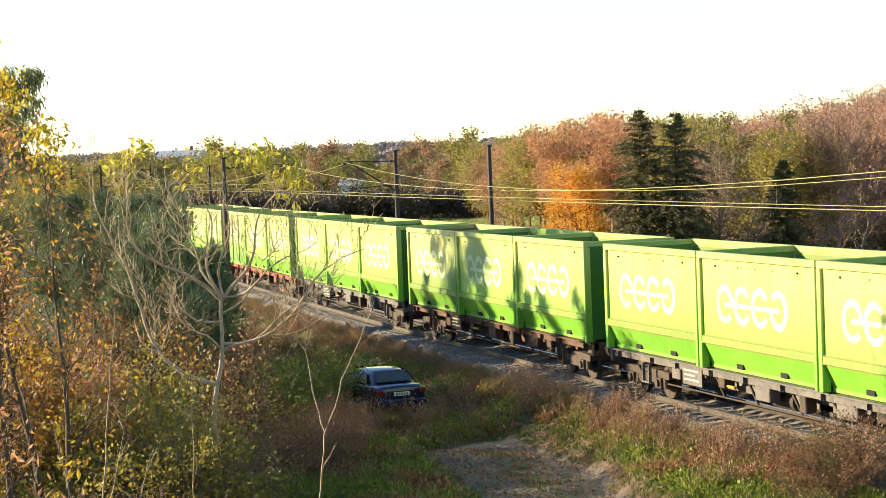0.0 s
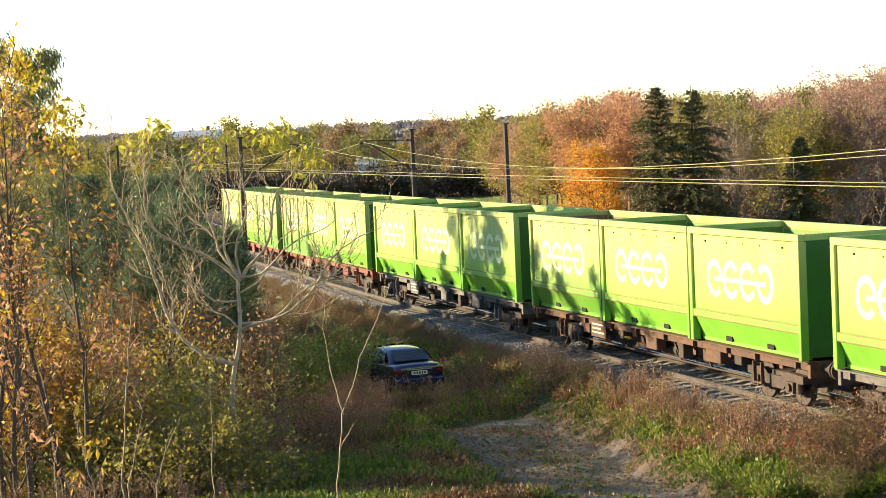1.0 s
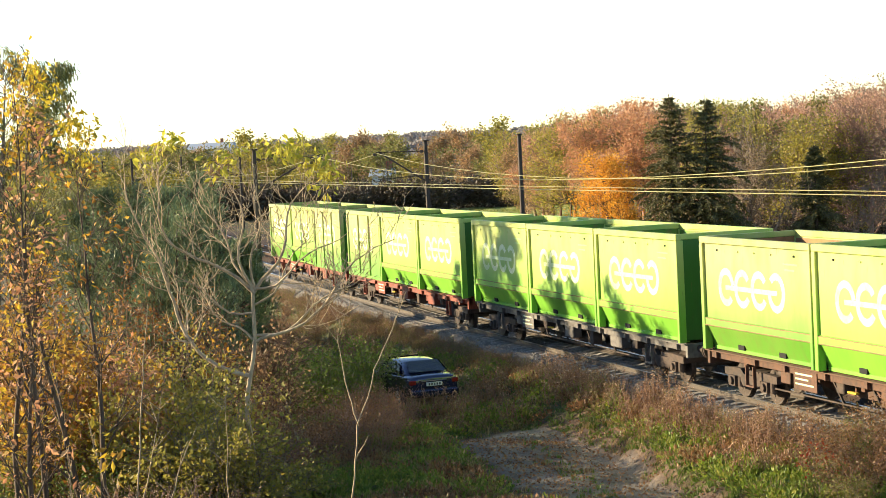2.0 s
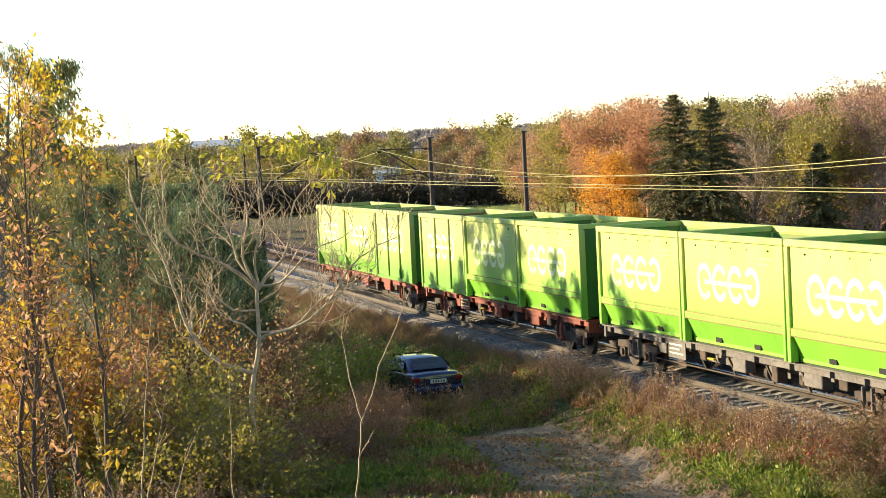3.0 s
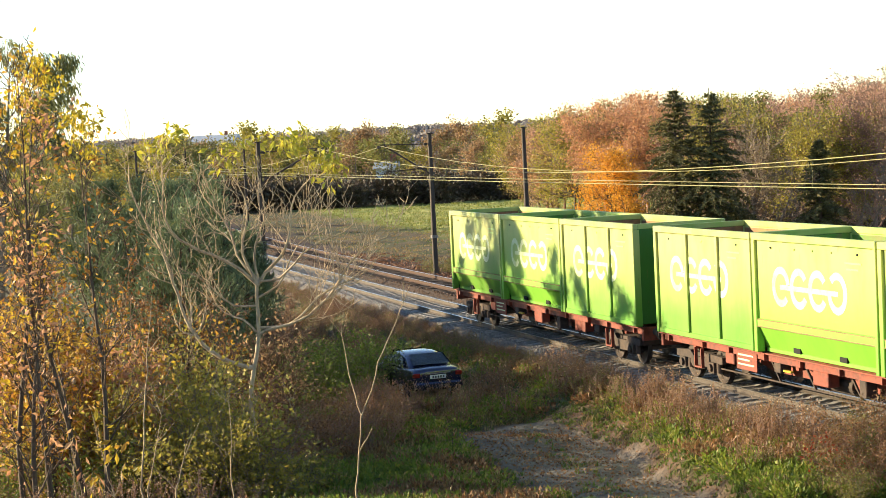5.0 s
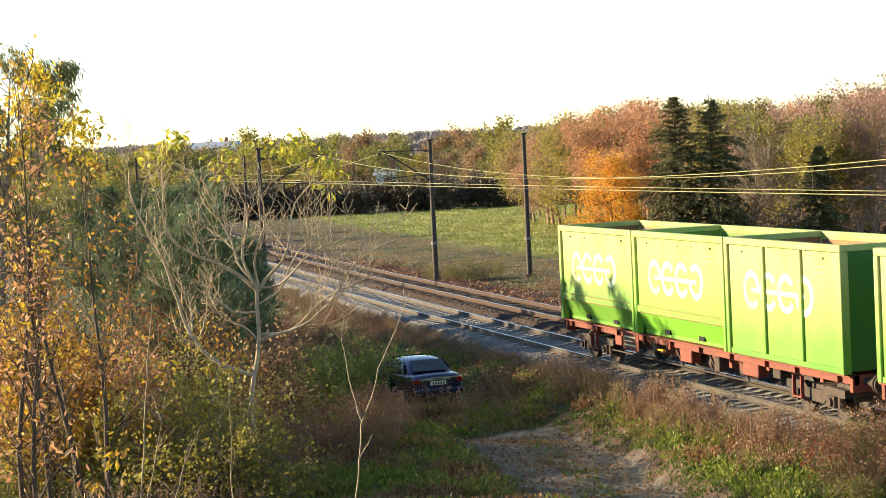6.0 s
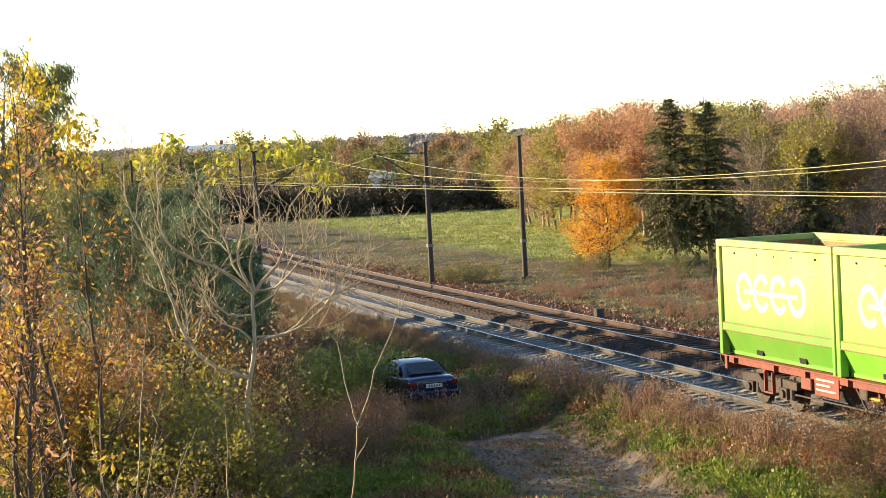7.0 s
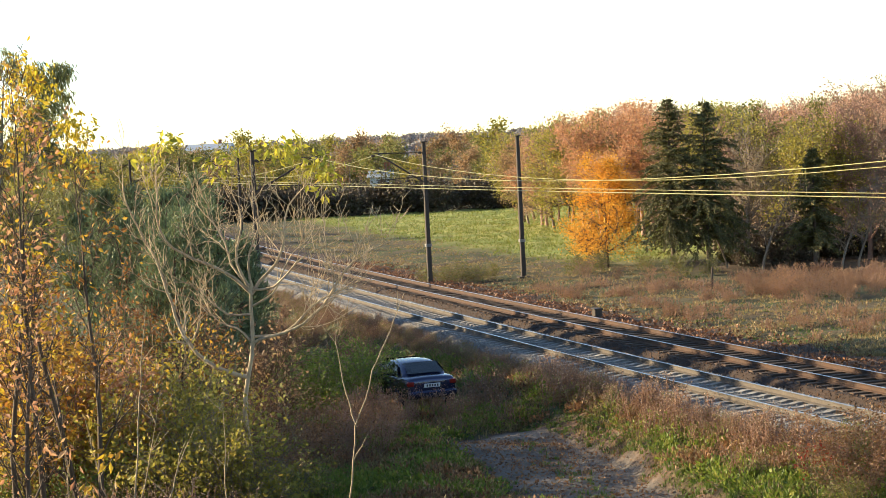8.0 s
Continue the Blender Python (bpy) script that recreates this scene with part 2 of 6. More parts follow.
CAR_BLUE = surface("dark_blue_car_paint", (0.012, 0.020, 0.075), (0.015, 0.024, 0.085), (0.05, 0.05, 0.055), 1.0, 10.0, 0.25, 0.5, 0.0, None, 0, 0.2)
CAR_BLUE.node_tree.nodes["Principled BSDF"].inputs["Coat Weight"].default_value = 1.0
CAR_BLUE.node_tree.nodes["Principled BSDF"].inputs["Coat Roughness"].default_value = 0.05
CAR_GLASS = plain("dark_tinted_car_glass", (0.03, 0.045, 0.055), 0.06)
CAR_GLASS.node_tree.nodes["Principled BSDF"].inputs["IOR"].default_value = 2.8
RUBBER = plain("black_rubber", (0.02, 0.02, 0.02), 0.85)
LAMP_RED = plain("red_lamp_plastic", (0.22, 0.015, 0.012), 0.2)
PLATE = plain("white_plate", (0.75, 0.76, 0.74), 0.4)
PLATE_DARK = plain("dark_plate_marks", (0.05, 0.05, 0.06), 0.5)
CHROME = plain("brushed_alloy", (0.45, 0.45, 0.46), 0.3, 0.9)
WALL_WHITE = surface("white_render_wall", (0.74, 0.74, 0.72), (0.68, 0.68, 0.67), (0.6, 0.6, 0.58), 0.2, 2.0, 0.8, 0, 0.05)
ROOF_GREY = surface("blue_grey_sheet_roof", (0.42, 0.48, 0.56), (0.36, 0.42, 0.50), None, 0.2, 2.0, 0.6, 0, 0.05)
ROOF_RED = surface("red_tile_roof", (0.40, 0.15, 0.08), (0.32, 0.12, 0.07), None, 0.2, 2.0, 0.8, 0, 0.05)
PANE = plain("dark_window_pane", (0.06, 0.07, 0.08), 0.15)


# ---- the railway's line: s runs along it towards the camera, lat across it away from the camera ----
TH = radians(18.463)
U2, N2 = np.array((math.sin(TH), -math.cos(TH))), np.array((math.cos(TH), math.sin(TH)))
OFF, BEND = 22.828, 2.709e-4


def on_line(s, lat, z=0.0):
    q = N2 * (OFF + lat + BEND * s * s) + U2 * s
    return Vector((q[0], q[1], z))


def heading(s):
    d = U2 + N2 * 2 * BEND * s
    return math.degrees(math.atan2(d[1], d[0]))


def line_coords(x, y):
    s = x * U2[0] + y * U2[1]
    return s, x * N2[0] + y * N2[1] - OFF - BEND * s * s


def smooth(a, b, v):
    t = np.clip((v - a) / (b - a), 0, 1)
    return t * t * (3 - 2 * t)


def waves(x, y, k):
    return (np.sin(x * k + 1.3 * np.sin(y * k * 0.7)) * np.cos(y * k * 1.1 + np.sin(x * k * 0.53 + 2))
            + 0.5 * np.sin(x * k * 2.3 + 4) * np.sin(y * k * 2.1 + 1 + np.sin(x * k)))


ROAD = [(6.2, 28.0), (4.1, 38.0), (3.05, 43.0), (2.6, 47.0), (2.05, 50.0), (1.6, 52.0)]


def ground_z(x, y):
    x, y = np.asarray(x, float), np.asarray(y, float)
    s, lat = line_coords(x, y)
    z = -0.50 - 0.75 * smooth(2.5, 4.6, -lat) - 0.15 * smooth(6.0, 9.0, lat)
    hill = np.clip((41.5 - y) * 0.172, 0, 6.4) * smooth(3.5, 9, -lat)
    dist = np.hypot(x, y)
    rough = smooth(2.2, 3.2, np.abs(lat - 2) - 2) * 0.10 * waves(x, y, 0.9)
    side = x - np.interp(y, [q[1] for q in ROAD], [q[0] for q in ROAD])
    bank = 0.5 * smooth(1.45, 2.3, side + 0.2 * waves(x, y, 1.3)) * smooth(3.2, 4.4, -lat) * smooth(34, 38, y) * (1 - smooth(62, 68, y))
    rise = 14 * smooth(420, 1700, dist) * (dist > 300)
    return z + hill + rough + rise + bank




def road_gap(x, y):
    """The way to the track's middle line."""
    best = np.full(np.shape(x), 1e9)
    for (ax, ay), (bx, by) in zip(ROAD, ROAD[1:]):
        dx, dy = bx - ax, by - ay
        t = np.clip(((x - ax) * dx + (y - ay) * dy) / (dx * dx + dy * dy), 0, 1)
        best = np.minimum(best, np.hypot(x - ax - t * dx, y - ay - t * dy))
    return best


# ---- mesh helpers ----
def mesh_of(name, verts, faces, mats, smooth_faces=False, index=None):
    """verts (n,3); faces: list of arrays (m,k) of corner numbers."""
    me = bpy.data.meshes.new(name)
    verts = np.asarray(verts, np.float32)
    me.vertices.add(len(verts))
    me.vertices.foreach_set("co", verts.ravel())
    faces = [np.asarray(f, np.int32) for f in faces if len(f)]
    loops = np.concatenate([f.ravel() for f in faces])
    sizes = np.concatenate([np.full(len(f), f.shape[1], np.int32) for f in faces])
    me.loops.add(len(loops))
    me.loops.foreach_set("vertex_index", loops)
    me.polygons.add(len(sizes))
    me.polygons.foreach_set("loop_start", np.concatenate(([0], np.cumsum(sizes)[:-1])).astype(np.int32))
    for m in mats if isinstance(mats, (list, tuple)) else [mats]:
        me.materials.append(m)
    if index is not None:
        me.polygons.foreach_set("material_index", np.asarray(index, np.int32))
    me.polygons.foreach_set("use_smooth", np.full(len(sizes), smooth_faces))
    me.update(calc_edges=True)
    return me


def box_bm(bm, x0, x1, y0, y1, z0, z1):
    vs = [bm.verts.new((x, y, z)) for x in (x0, x1) for y in (y0, y1) for z in (z0, z1)]
    for q in ((0, 1, 3, 2), (4, 6, 7, 5), (0, 4, 5, 1), (2, 3, 7, 6), (0, 2, 6, 4), (1, 5, 7, 3)):
        bm.faces.new([vs[i] for i in q])


def boxes(*dims, bevel=0.0):
    bm = bmesh.new()
    for d in dims:
        box_bm(bm, *d)
    if bevel:
        bmesh.ops.bevel(bm, geom=list(bm.edges), offset=bevel, segments=1, affect="EDGES")
    return bm


def cyl(bm, r, depth, m, sides=16, r2=None):
    bmesh.ops.create_cone(bm, cap_ends=True, segments=sides, radius1=r, radius2=r if r2 is None else r2, depth=depth, matrix=m)
    return bm


def prism(bm, outline, y0, y1):
    """An outline of (x, z) drawn out from y0 to y1."""
    a = [bm.verts.new((x, y0, z)) for x, z in outline]
    b = [bm.verts.new((x, y1, z)) for x, z in outline]
    k = len(outline)
    bm.faces.new(a)
    bm.faces.new(b[::-1])
    for i in range(k):
        bm.faces.new((a[i], b[i], b[(i + 1) % k], a[(i + 1) % k]))
    return bm


def part(name, bm, material, parent, label="", smooth_faces=False):
    me = bpy.data.meshes.new(name)
    bmesh.ops.recalc_face_normals(bm, faces=bm.faces)
    bm.to_mesh(me)
    bm.free()
    me.materials.append(material)
    if smooth_faces:
        for p in me.polygons:
            p.use_smooth = True
    ob = new(name, me)
    ob.parent = parent
    return tagged(ob, label)


def piece(name, me, parent, m=None, label=""):
    ob = new(name, me)
    ob.parent = parent
    if m is not None:
        ob.matrix_basis = m
    return tagged(ob, label)


def tubes(segs, thin=0.03):
    """Branches: rows of x0 y0 z0 x1 y1 z1 r0 r1."""
    segs = np.asarray(segs, float)
    vs, fs, at = [], [], 0
    for sides, sel in ((5, segs[:, 6] > thin), (3, segs[:, 6] <= thin)):
        g = segs[sel]
        if not len(g):
            continue
        a, b = g[:, :3], g[:, 3:6]
        d = b - a
        d /= np.linalg.norm(d, axis=1, keepdims=True) + 1e-9
        h = np.where(np.abs(d[:, 2:3]) < 0.9, np.array([[0, 0, 1.0]]), np.array([[1.0, 0, 0]]))
        e1 = np.cross(d, h)
        e1 /= np.linalg.norm(e1, axis=1, keepdims=True) + 1e-9
        e2 = np.cross(d, e1)
        ring = np.arange(sides) * 2 * np.pi / sides
        off = np.cos(ring)[None, :, None] * e1[:, None] + np.sin(ring)[None, :, None] * e2[:, None]
        v = np.concatenate((a[:, None] + off * g[:, 6, None, None], b[:, None] + off * g[:, 7, None, None]), 1).reshape(-1, 3)
        i = np.arange(sides)
        q = np.stack((i, (i + 1) % sides, sides + (i + 1) % sides, sides + i), 1)
        fs.append((q[None] + (np.arange(len(g)) * 2 * sides)[:, None, None]).reshape(-1, 4) + at)
        vs.append(v)
        at += len(v)
    return np.concatenate(vs), fs


def chain(points, radii, sides=5):
    """One tube through the points."""
    pts = [Vector(p) for p in points]
    v, f = [], []
    for i, p in enumerate(pts):
        d = (pts[min(i + 1, len(pts) - 1)] - pts[max(i - 1, 0)]).normalized()
        e1 = d.orthogonal().normalized() if abs(d.z) < 0.5 else d.cross(Vector((0, 1, 0))).normalized()
        e2 = d.cross(e1)
        for k in range(sides):
            a = 2 * math.pi * k / sides
            v.append(p + (e1 * math.cos(a) + e2 * math.sin(a)) * radii[i])
            if i:
                b = (i - 1) * sides
                f.append((b + k, b + (k + 1) % sides, b + sides + (k + 1) % sides, b + sides + k))
    return v, [f]


def leaf_quads(rng, pts, size, ratio=0.55, along=None, hang=0.0):
    """A folded, pointed leaf at each point."""
    pts = np.asarray(pts, float)
    n = len(pts)
    d = rng.normal(size=(n, 3)) if along is None else np.asarray(along) + rng.normal(size=(n, 3)) * 0.45
    d[:, 2] -= hang
    d /= np.linalg.norm(d, axis=1, keepdims=True) + 1e-9
    w = np.cross(d, rng.normal(size=(n, 3)))
    w /= np.linalg.norm(w, axis=1, keepdims=True) + 1e-9
    k = np.cross(d, w)
    L = (size * rng.uniform(0.6, 1.35, n))[:, None]
    v = np.stack((pts, pts + d * L * 0.5 + w * L * ratio * 0.5 + k * L * 0.08, pts + d * L, pts + d * L * 0.5 - w * L * ratio * 0.5 + k * L * 0.08), 1)
    return v.reshape(-1, 3), [np.arange(4 * n).reshape(-1, 4)]


def grow(rng, p, d, length, r, level, cfg, segs, tips):
    """A limb that bends on its way and bears side limbs; level counts down to the twigs."""
    spec = cfg[level]
    n = spec["n"]
    step = length / n
    p, d = np.array(p, float), np.array(d, float)
    start = rng.uniform(*spec.get("from", (0.3, 0.4)))
    kids = spec.get("kids", 0)
    for i in range(n):
        d = d + rng.normal(size=3) * spec["bend"] + np.array((0, 0, spec.get("up", 0.0)))
        d /= np.linalg.norm(d)
        q = p + d * step
        r1 = max(r * (1 - spec.get("taper", 0.75) * (i + 1) / n), cfg["min"])
        r0 = max(r * (1 - spec.get("taper", 0.75) * i / n), cfg["min"])
        segs.append((*p, *q, r0, r1))
        f = (i + 1) / n
        if kids and level > 0 and f > start:
            m = kids * step / (length * (1 - start))
            for _ in range(int(m) + (rng.random() < m % 1)):
                ang = radians(rng.uniform(*spec.get("angle", (35, 65))))
                side = np.cross(d, rng.normal(size=3))
                side /= np.linalg.norm(side) + 1e-9
                kd = d * math.cos(ang) + side * math.sin(ang)
                base = p + (q - p) * rng.random()
                kl = length * rng.uniform(*spec.get("ratio", (0.4, 0.65))) * (1 - spec.get("short", 0.35) * f)
                grow(rng, base, kd, kl, r0 * spec.get("thin", 0.55), level - 1, cfg, segs, tips)
        if level <= cfg.get("leafy", 0):
            tips.append((*q, *d))
        p = q


def plant(name, seed, cfg, height, r, leaves, leaf_size, bark, leaf_mat, lean=(0, 0), stems=1, spread=0.25, hang=0.3, scatter=0.25, crown="crown", ratio=0.55):
    """A tree or shrub: an empty at its foot, its wood and its leaves."""
    rng = np.random.default_rng(seed)
    segs, tips = [], []
    for k in range(stems):
        d = np.array((lean[0] + rng.normal() * spread * (stems > 1), lean[1] + rng.normal() * spread * (stems > 1), 1.0))
        off = rng.normal(size=2) * 0.12 * (stems > 1) * height / 3
        grow(rng, (off[0], off[1], -0.15), d / np.linalg.norm(d), height * rng.uniform(0.8, 1.05) if stems > 1 else height, r, cfg["top"], cfg, segs, tips)
    thing = new(name)
    v, f = tubes(segs)
    wood = piece("trunk" if stems == 1 else "branchwork", mesh_of("wood", v, f, bark, True), thing)
    if leaves:
        tips = np.array(tips)
        pick = tips[rng.integers(0, len(tips), leaves)]
        pts = pick[:, :3] + rng.normal(size=(leaves, 3)) * scatter * np.array((1, 1, 0.8))
        v, f = leaf_quads(rng, pts, leaf_size, ratio, pick[:, 3:], hang)
        tagged(piece(crown, mesh_of("foliage", v, f, leaf_mat), thing), kind="stuff")
    return thing


# ---- ground ----
def spaced(*stretches):
    out = []
    for a, b, step in stretches:
        out += list(np.arange(a, b, step))
    return np.array(out + [stretches[-1][1]])


def build_ground():
    xs = spaced((-4000, -600, 200), (-600, -60, 30), (-60, -16, 3), (-16, 16, 0.3), (16, 60, 2), (60, 600, 30), (600, 4000, 200))
    ys = spaced((-1500, -60, 120), (-60, 36, 3), (36, 76, 0.3), (76, 130, 0.8), (130, 260, 3), (260, 800, 20), (800, 4500, 150))
    X, Y = np.meshgrid(xs, ys)
    v = np.stack((X, Y, ground_z(X, Y)), -1).reshape(-1, 3)
    nx, ny = len(xs), len(ys)
    i = (np.arange(nx - 1)[None] + np.arange(ny - 1)[:, None] * nx).reshape(-1)
    f = np.stack((i, i + 1, i + nx + 1, i + nx), 1)
    m, n, l, p = base_mat("grass_soil_and_gravel")
    nt = m.node_tree
    me = mesh_of("ground", v, [f], m, True)
    x, y = v[:, 0], v[:, 1]
    s, lat = line_coords(x, y)
    gap = road_gap(x, y) + 0.22 * waves(x, y, 1.9)
    road = (1 - smooth(1.35, 1.9, gap)) * smooth(4.0, 4.6, -lat)
    field = smooth(17, 21, lat + 0.8 * waves(x, y, 0.4)) * smooth(112, 125, y) * (1 - smooth(229, 233, y))
    verge = 0.35 * smooth(0.0, 0.7, waves(x, y, 0.35) + 0.4 * waves(x, y, 1.1)) * smooth(7, 9, lat) * (1 - smooth(17, 20, lat))
    dirt = np.maximum(np.maximum(smooth(2.7, 1.9, gap - 0.35 * waves(x, y, 1.2)) * 0.95, 1 - smooth(4.0, 5.5, np.abs(lat - 2.0) - 2.0 * (lat > 2) - 0.4 * waves(x, y, 0.7))), 0.8 * smooth(20, 24, lat) * smooth(0.115, 0.14, x / np.maximum(y, 1)) * (y > 90))
    dirt = np.maximum(dirt, verge)
    for key, val in (("road", road), ("field", field), ("dirt", dirt)):
        at = me.attributes.new(key, "FLOAT", "POINT")
        at.data.foreach_set("value", val.astype(np.float32))

    def read(key):
        a = n.new("ShaderNodeAttribute")
        a.attribute_name = key
        return a.outputs["Fac"]
    turf = mixed(nt, noise_fac(nt, 0.45, 5, 0.4, 0.6), (0.06, 0.08, 0.02), (0.13, 0.092, 0.045))
    turf = mixed(nt, noise_fac(nt, 5.0, 6, 0.45, 0.7), turf, (0.06, 0.055, 0.025))
    soil = mixed(nt, noise_fac(nt, 3.0, 6), (0.05, 0.030, 0.02), (0.12, 0.065, 0.036))
    gravel = mixed(nt, noise_fac(nt, 1.2, 5), (0.125, 0.107, 0.09), (0.185, 0.16, 0.137))
    gravel = mixed(nt, noise_fac(nt, 22.0, 6, 0.5, 0.7), gravel, (0.10, 0.085, 0.07))
    meadow = mixed(nt, noise_fac(nt, 0.09, 6, 0.42, 0.62, (1, 3.0, 1)), (0.24, 0.29, 0.055), (0.38, 0.36, 0.10))
    meadow = mixed(nt, noise_fac(nt, 1.6, 6, 0.5, 0.75), meadow, (0.10, 0.12, 0.03))
    col = mixed(nt, read("dirt"), turf, soil)
    col = mixed(nt, read("road"), col, gravel)
    col = mixed(nt, read("field"), col, meadow)
    l.new(col, p.inputs["Base Color"])
    p.inputs["Roughness"].default_value = 0.95
    bumped(nt, noise_fac(nt, 9.0, 8, 0.2, 0.8), 0.9, 0.06)
    ob = new("ground", me)
    return tagged(ob, "uneven autumn ground with turf, bare soil, gravel lane and green meadow", "ground", kind="structure")


build_ground()


# ---- railway ----
S0, S1 = -330.0, 40.0


def swept(profile, lat0, s0, s1, step):
    """A profile of (lat, z) drawn along the line."""
    ss = np.arange(s0, s1 + 0.01, step)
    v = [on_line(s, lat0 + a, z) for s in ss for a, z in profile]
    k = len(profile)
    f = [(i * k + j, i * k + (j + 1) % k, (i + 1) * k + (j + 1) % k, (i + 1) * k + j) for i in range(len(ss) - 1) for j in range(k)]
    return v, f


def rail_mesh(lat0, side_mat):
    prof = [(-0.075, -0.172), (-0.075, -0.16), (-0.01, -0.13), (-0.01, -0.045), (-0.036, -0.03), (-0.034, -0.004),
            (-0.025, 0.0), (0.025, 0.0), (0.034, -0.004), (0.036, -0.03), (0.01, -0.045), (0.01, -0.13), (0.075, -0.16), (0.075, -0.172)]
    v, f = swept(prof, lat0, S0, S1, 2.0)
    k = len(prof)
    idx = [1 if 5 <= (j % k) <= 7 else 0 for j in range(len(f))]
    return mesh_of("rail", v, [f], [side_mat, RAIL_TOP], False, idx)


def build_track(lat0, label, timber, bed_mat, stone_mat, seed):
    track = tagged(new("railway_track"), label, "railway track", kind="structure")
    bed = [(-2.0, -0.55), (-1.5, -0.20), (-0.6, -0.235), (0.6, -0.235), (1.5, -0.20), (2.0, -0.55)]
    v, f = swept(bed, lat0, S0, S1, 2.0)
    piece("ballast", mesh_of("ballast", v, [f], bed_mat, False), track)
    for side in (-0.755, 0.755):
        piece("rail", rail_mesh(lat0 + side, RAIL_SIDE if timber else RAIL_SUNLIT), track)
    bm = bmesh.new()
    if timber:
        box_bm(bm, -1.3, 1.3, -0.125, 0.125, -0.30, -0.172)
    else:
        outline = [(-1.28, -0.33), (-1.28, -0.20), (-0.95, -0.172), (-0.55, -0.172), (-0.35, -0.215), (0.35, -0.215), (0.55, -0.172), (0.95, -0.172), (1.28, -0.20), (1.28, -0.33)]
        prism(bm, outline, -0.13, 0.13)
    bmesh.ops.bevel(bm, geom=list(bm.edges), offset=0.012, segments=1, affect="EDGES")
    me = bpy.data.meshes.new("sleeper")
    bm.to_mesh(me)
    bm.free()
    me.materials.append(TIMBER if timber else CONCRETE)
    rng = np.random.default_rng(seed)
    for s in np.arange(-186, -14, 0.6):
        q = on_line(s, lat0)
        piece("sleeper", me, track, pose(q[0], q[1], rng.normal() * 0.006, 0, 0, heading(s) + 90 + rng.normal() * 0.6))
    # stones between and beside the sleepers
    n = 26000
    s = rng.uniform(-150, -30, n)
    a = rng.uniform(-1.95, 1.95, n)
    z = np.interp(np.abs(a), (0, 0.6, 1.5, 2.0), (-0.235, -0.235, -0.20, -0.55))
    pts = np.stack([N2[k] * (OFF + lat0 + a + BEND * s * s) + U2[k] * s for k in (0, 1)] + [z], 1)
    r = rng.uniform(0.02, 0.055, n)
    oct_v = np.array(((1, 0, 0), (0, 1, 0), (-1, 0, 0), (0, -1, 0), (0, 0, 1.0)))
    vv = pts[:, None] + oct_v[None] * r[:, None, None] * rng.uniform(0.6, 1.3, (n, 5, 1))
    fq = np.array(((0, 1, 4), (1, 2, 4), (2, 3, 4), (3, 0, 4)))
    ff = (fq[None] + (np.arange(n) * 5)[:, None, None]).reshape(-1, 3)
    st = new("ballast_stones", mesh_of("stones", vv.reshape(-1, 3), [ff], stone_mat))
    tagged(st, "loose crushed stones of the track bed", "ballast", kind="stuff")
    return track


build_track(0.0, "railway track with pale concrete sleepers on grey ballast", False, BALLAST_GREY, GREY_STONE, 5)
build_track(3.82, "railway track with dark timber sleepers on rust-stained ballast", True, BALLAST_RUST, RUST_STONE, 6)


# ---- overhead line ----
def build_mast(s, lat, reach, height, label, with_bracket=True, lean=0.0):
    q = on_line(s, lat)
    z0 = float(ground_z(q[0], q[1]))
    mast = tagged(new("catenary_mast"), label, "mast", "masts beside the railway")
    mast.matrix_basis = pose(q[0], q[1], z0, 0, lean, heading(s))
    h = height - z0
    bm = bmesh.new()
    cyl(bm, 0.19, h + 0.5, Matrix.Translation((0, 0, h / 2 - 0.25)) @ Matrix.Rotation(radians(45), 4, "Z"), 4, 0.13)
    bmesh.ops.bevel(bm, geom=list(bm.edges), offset=0.025, segments=1, affect="EDGES")
    part("post", bm, MAST, mast)
    part("foundation", boxes((-0.32, 0.32, -0.32, 0.32, -0.4, 0.06), bevel=0.02), MAST, mast)
    part("cap", boxes((-0.17, 0.17, -0.17, 0.17, h, h + 0.06), bevel=0.01), MAST, mast)
    part("number_band", boxes((-0.165, 0.165, -0.165, 0.165, 2.0, 2.16)), CONCRETE, mast, "pale painted band")
    if with_bracket:
        def rod(name, a, b, r, mat=STEEL_DARK):
            v, f = tubes([(*a, *b, r, r)])
            piece(name, mesh_of(name, v, f, mat, True), mast)
        zb = -z0
        sg = 1 if reach > 0 else -1
        rod("top_tube", (0, 0, 6.65 + zb), (0, reach, 6.72 + zb), 0.028)
        rod("strut", (0, 0.1 * sg, 5.05 + zb), (0, reach * 0.92, 6.68 + zb), 0.05)
        rod("steady_arm", (0, 0.1 * sg, 5.35 + zb), (0, reach * 0.98, 5.25 + zb), 0.025)
        rod("registration_arm", (0, reach * 0.55, 5.3 + zb), (0, reach * 1.05, 5.1 + zb), 0.02)
        for y0, zz in ((0.18 * sg, 6.65), (0.26 * sg, 5.25), (reach, 6.6)):
            bm = bmesh.new()
            for k in range(3):
                cyl(bm, 0.075, 0.05, Matrix.Translation((0, y0 + 0.07 * k * sg, zz + zb)) @ Matrix.Rotation(radians(90), 4, "X"), 10)
            part("insulator", bm, STEEL_DARK, mast)
    return mast


MAST_S = (-99.5, -28.5, -170.5, -241.5)
for s in MAST_S:
    build_mast(s, 6.6, -2.8, 7.2, "slim grey concrete mast with steel bracket beside the far rails")
    build_mast(s + 2.5, -3.4, 3.4, 7.15, "dark concrete mast with steel bracket beside the near rails")
build_mast(-100.5, 12.4, 0, 7.3, "plain weathered concrete pole standing in dry grass", False)


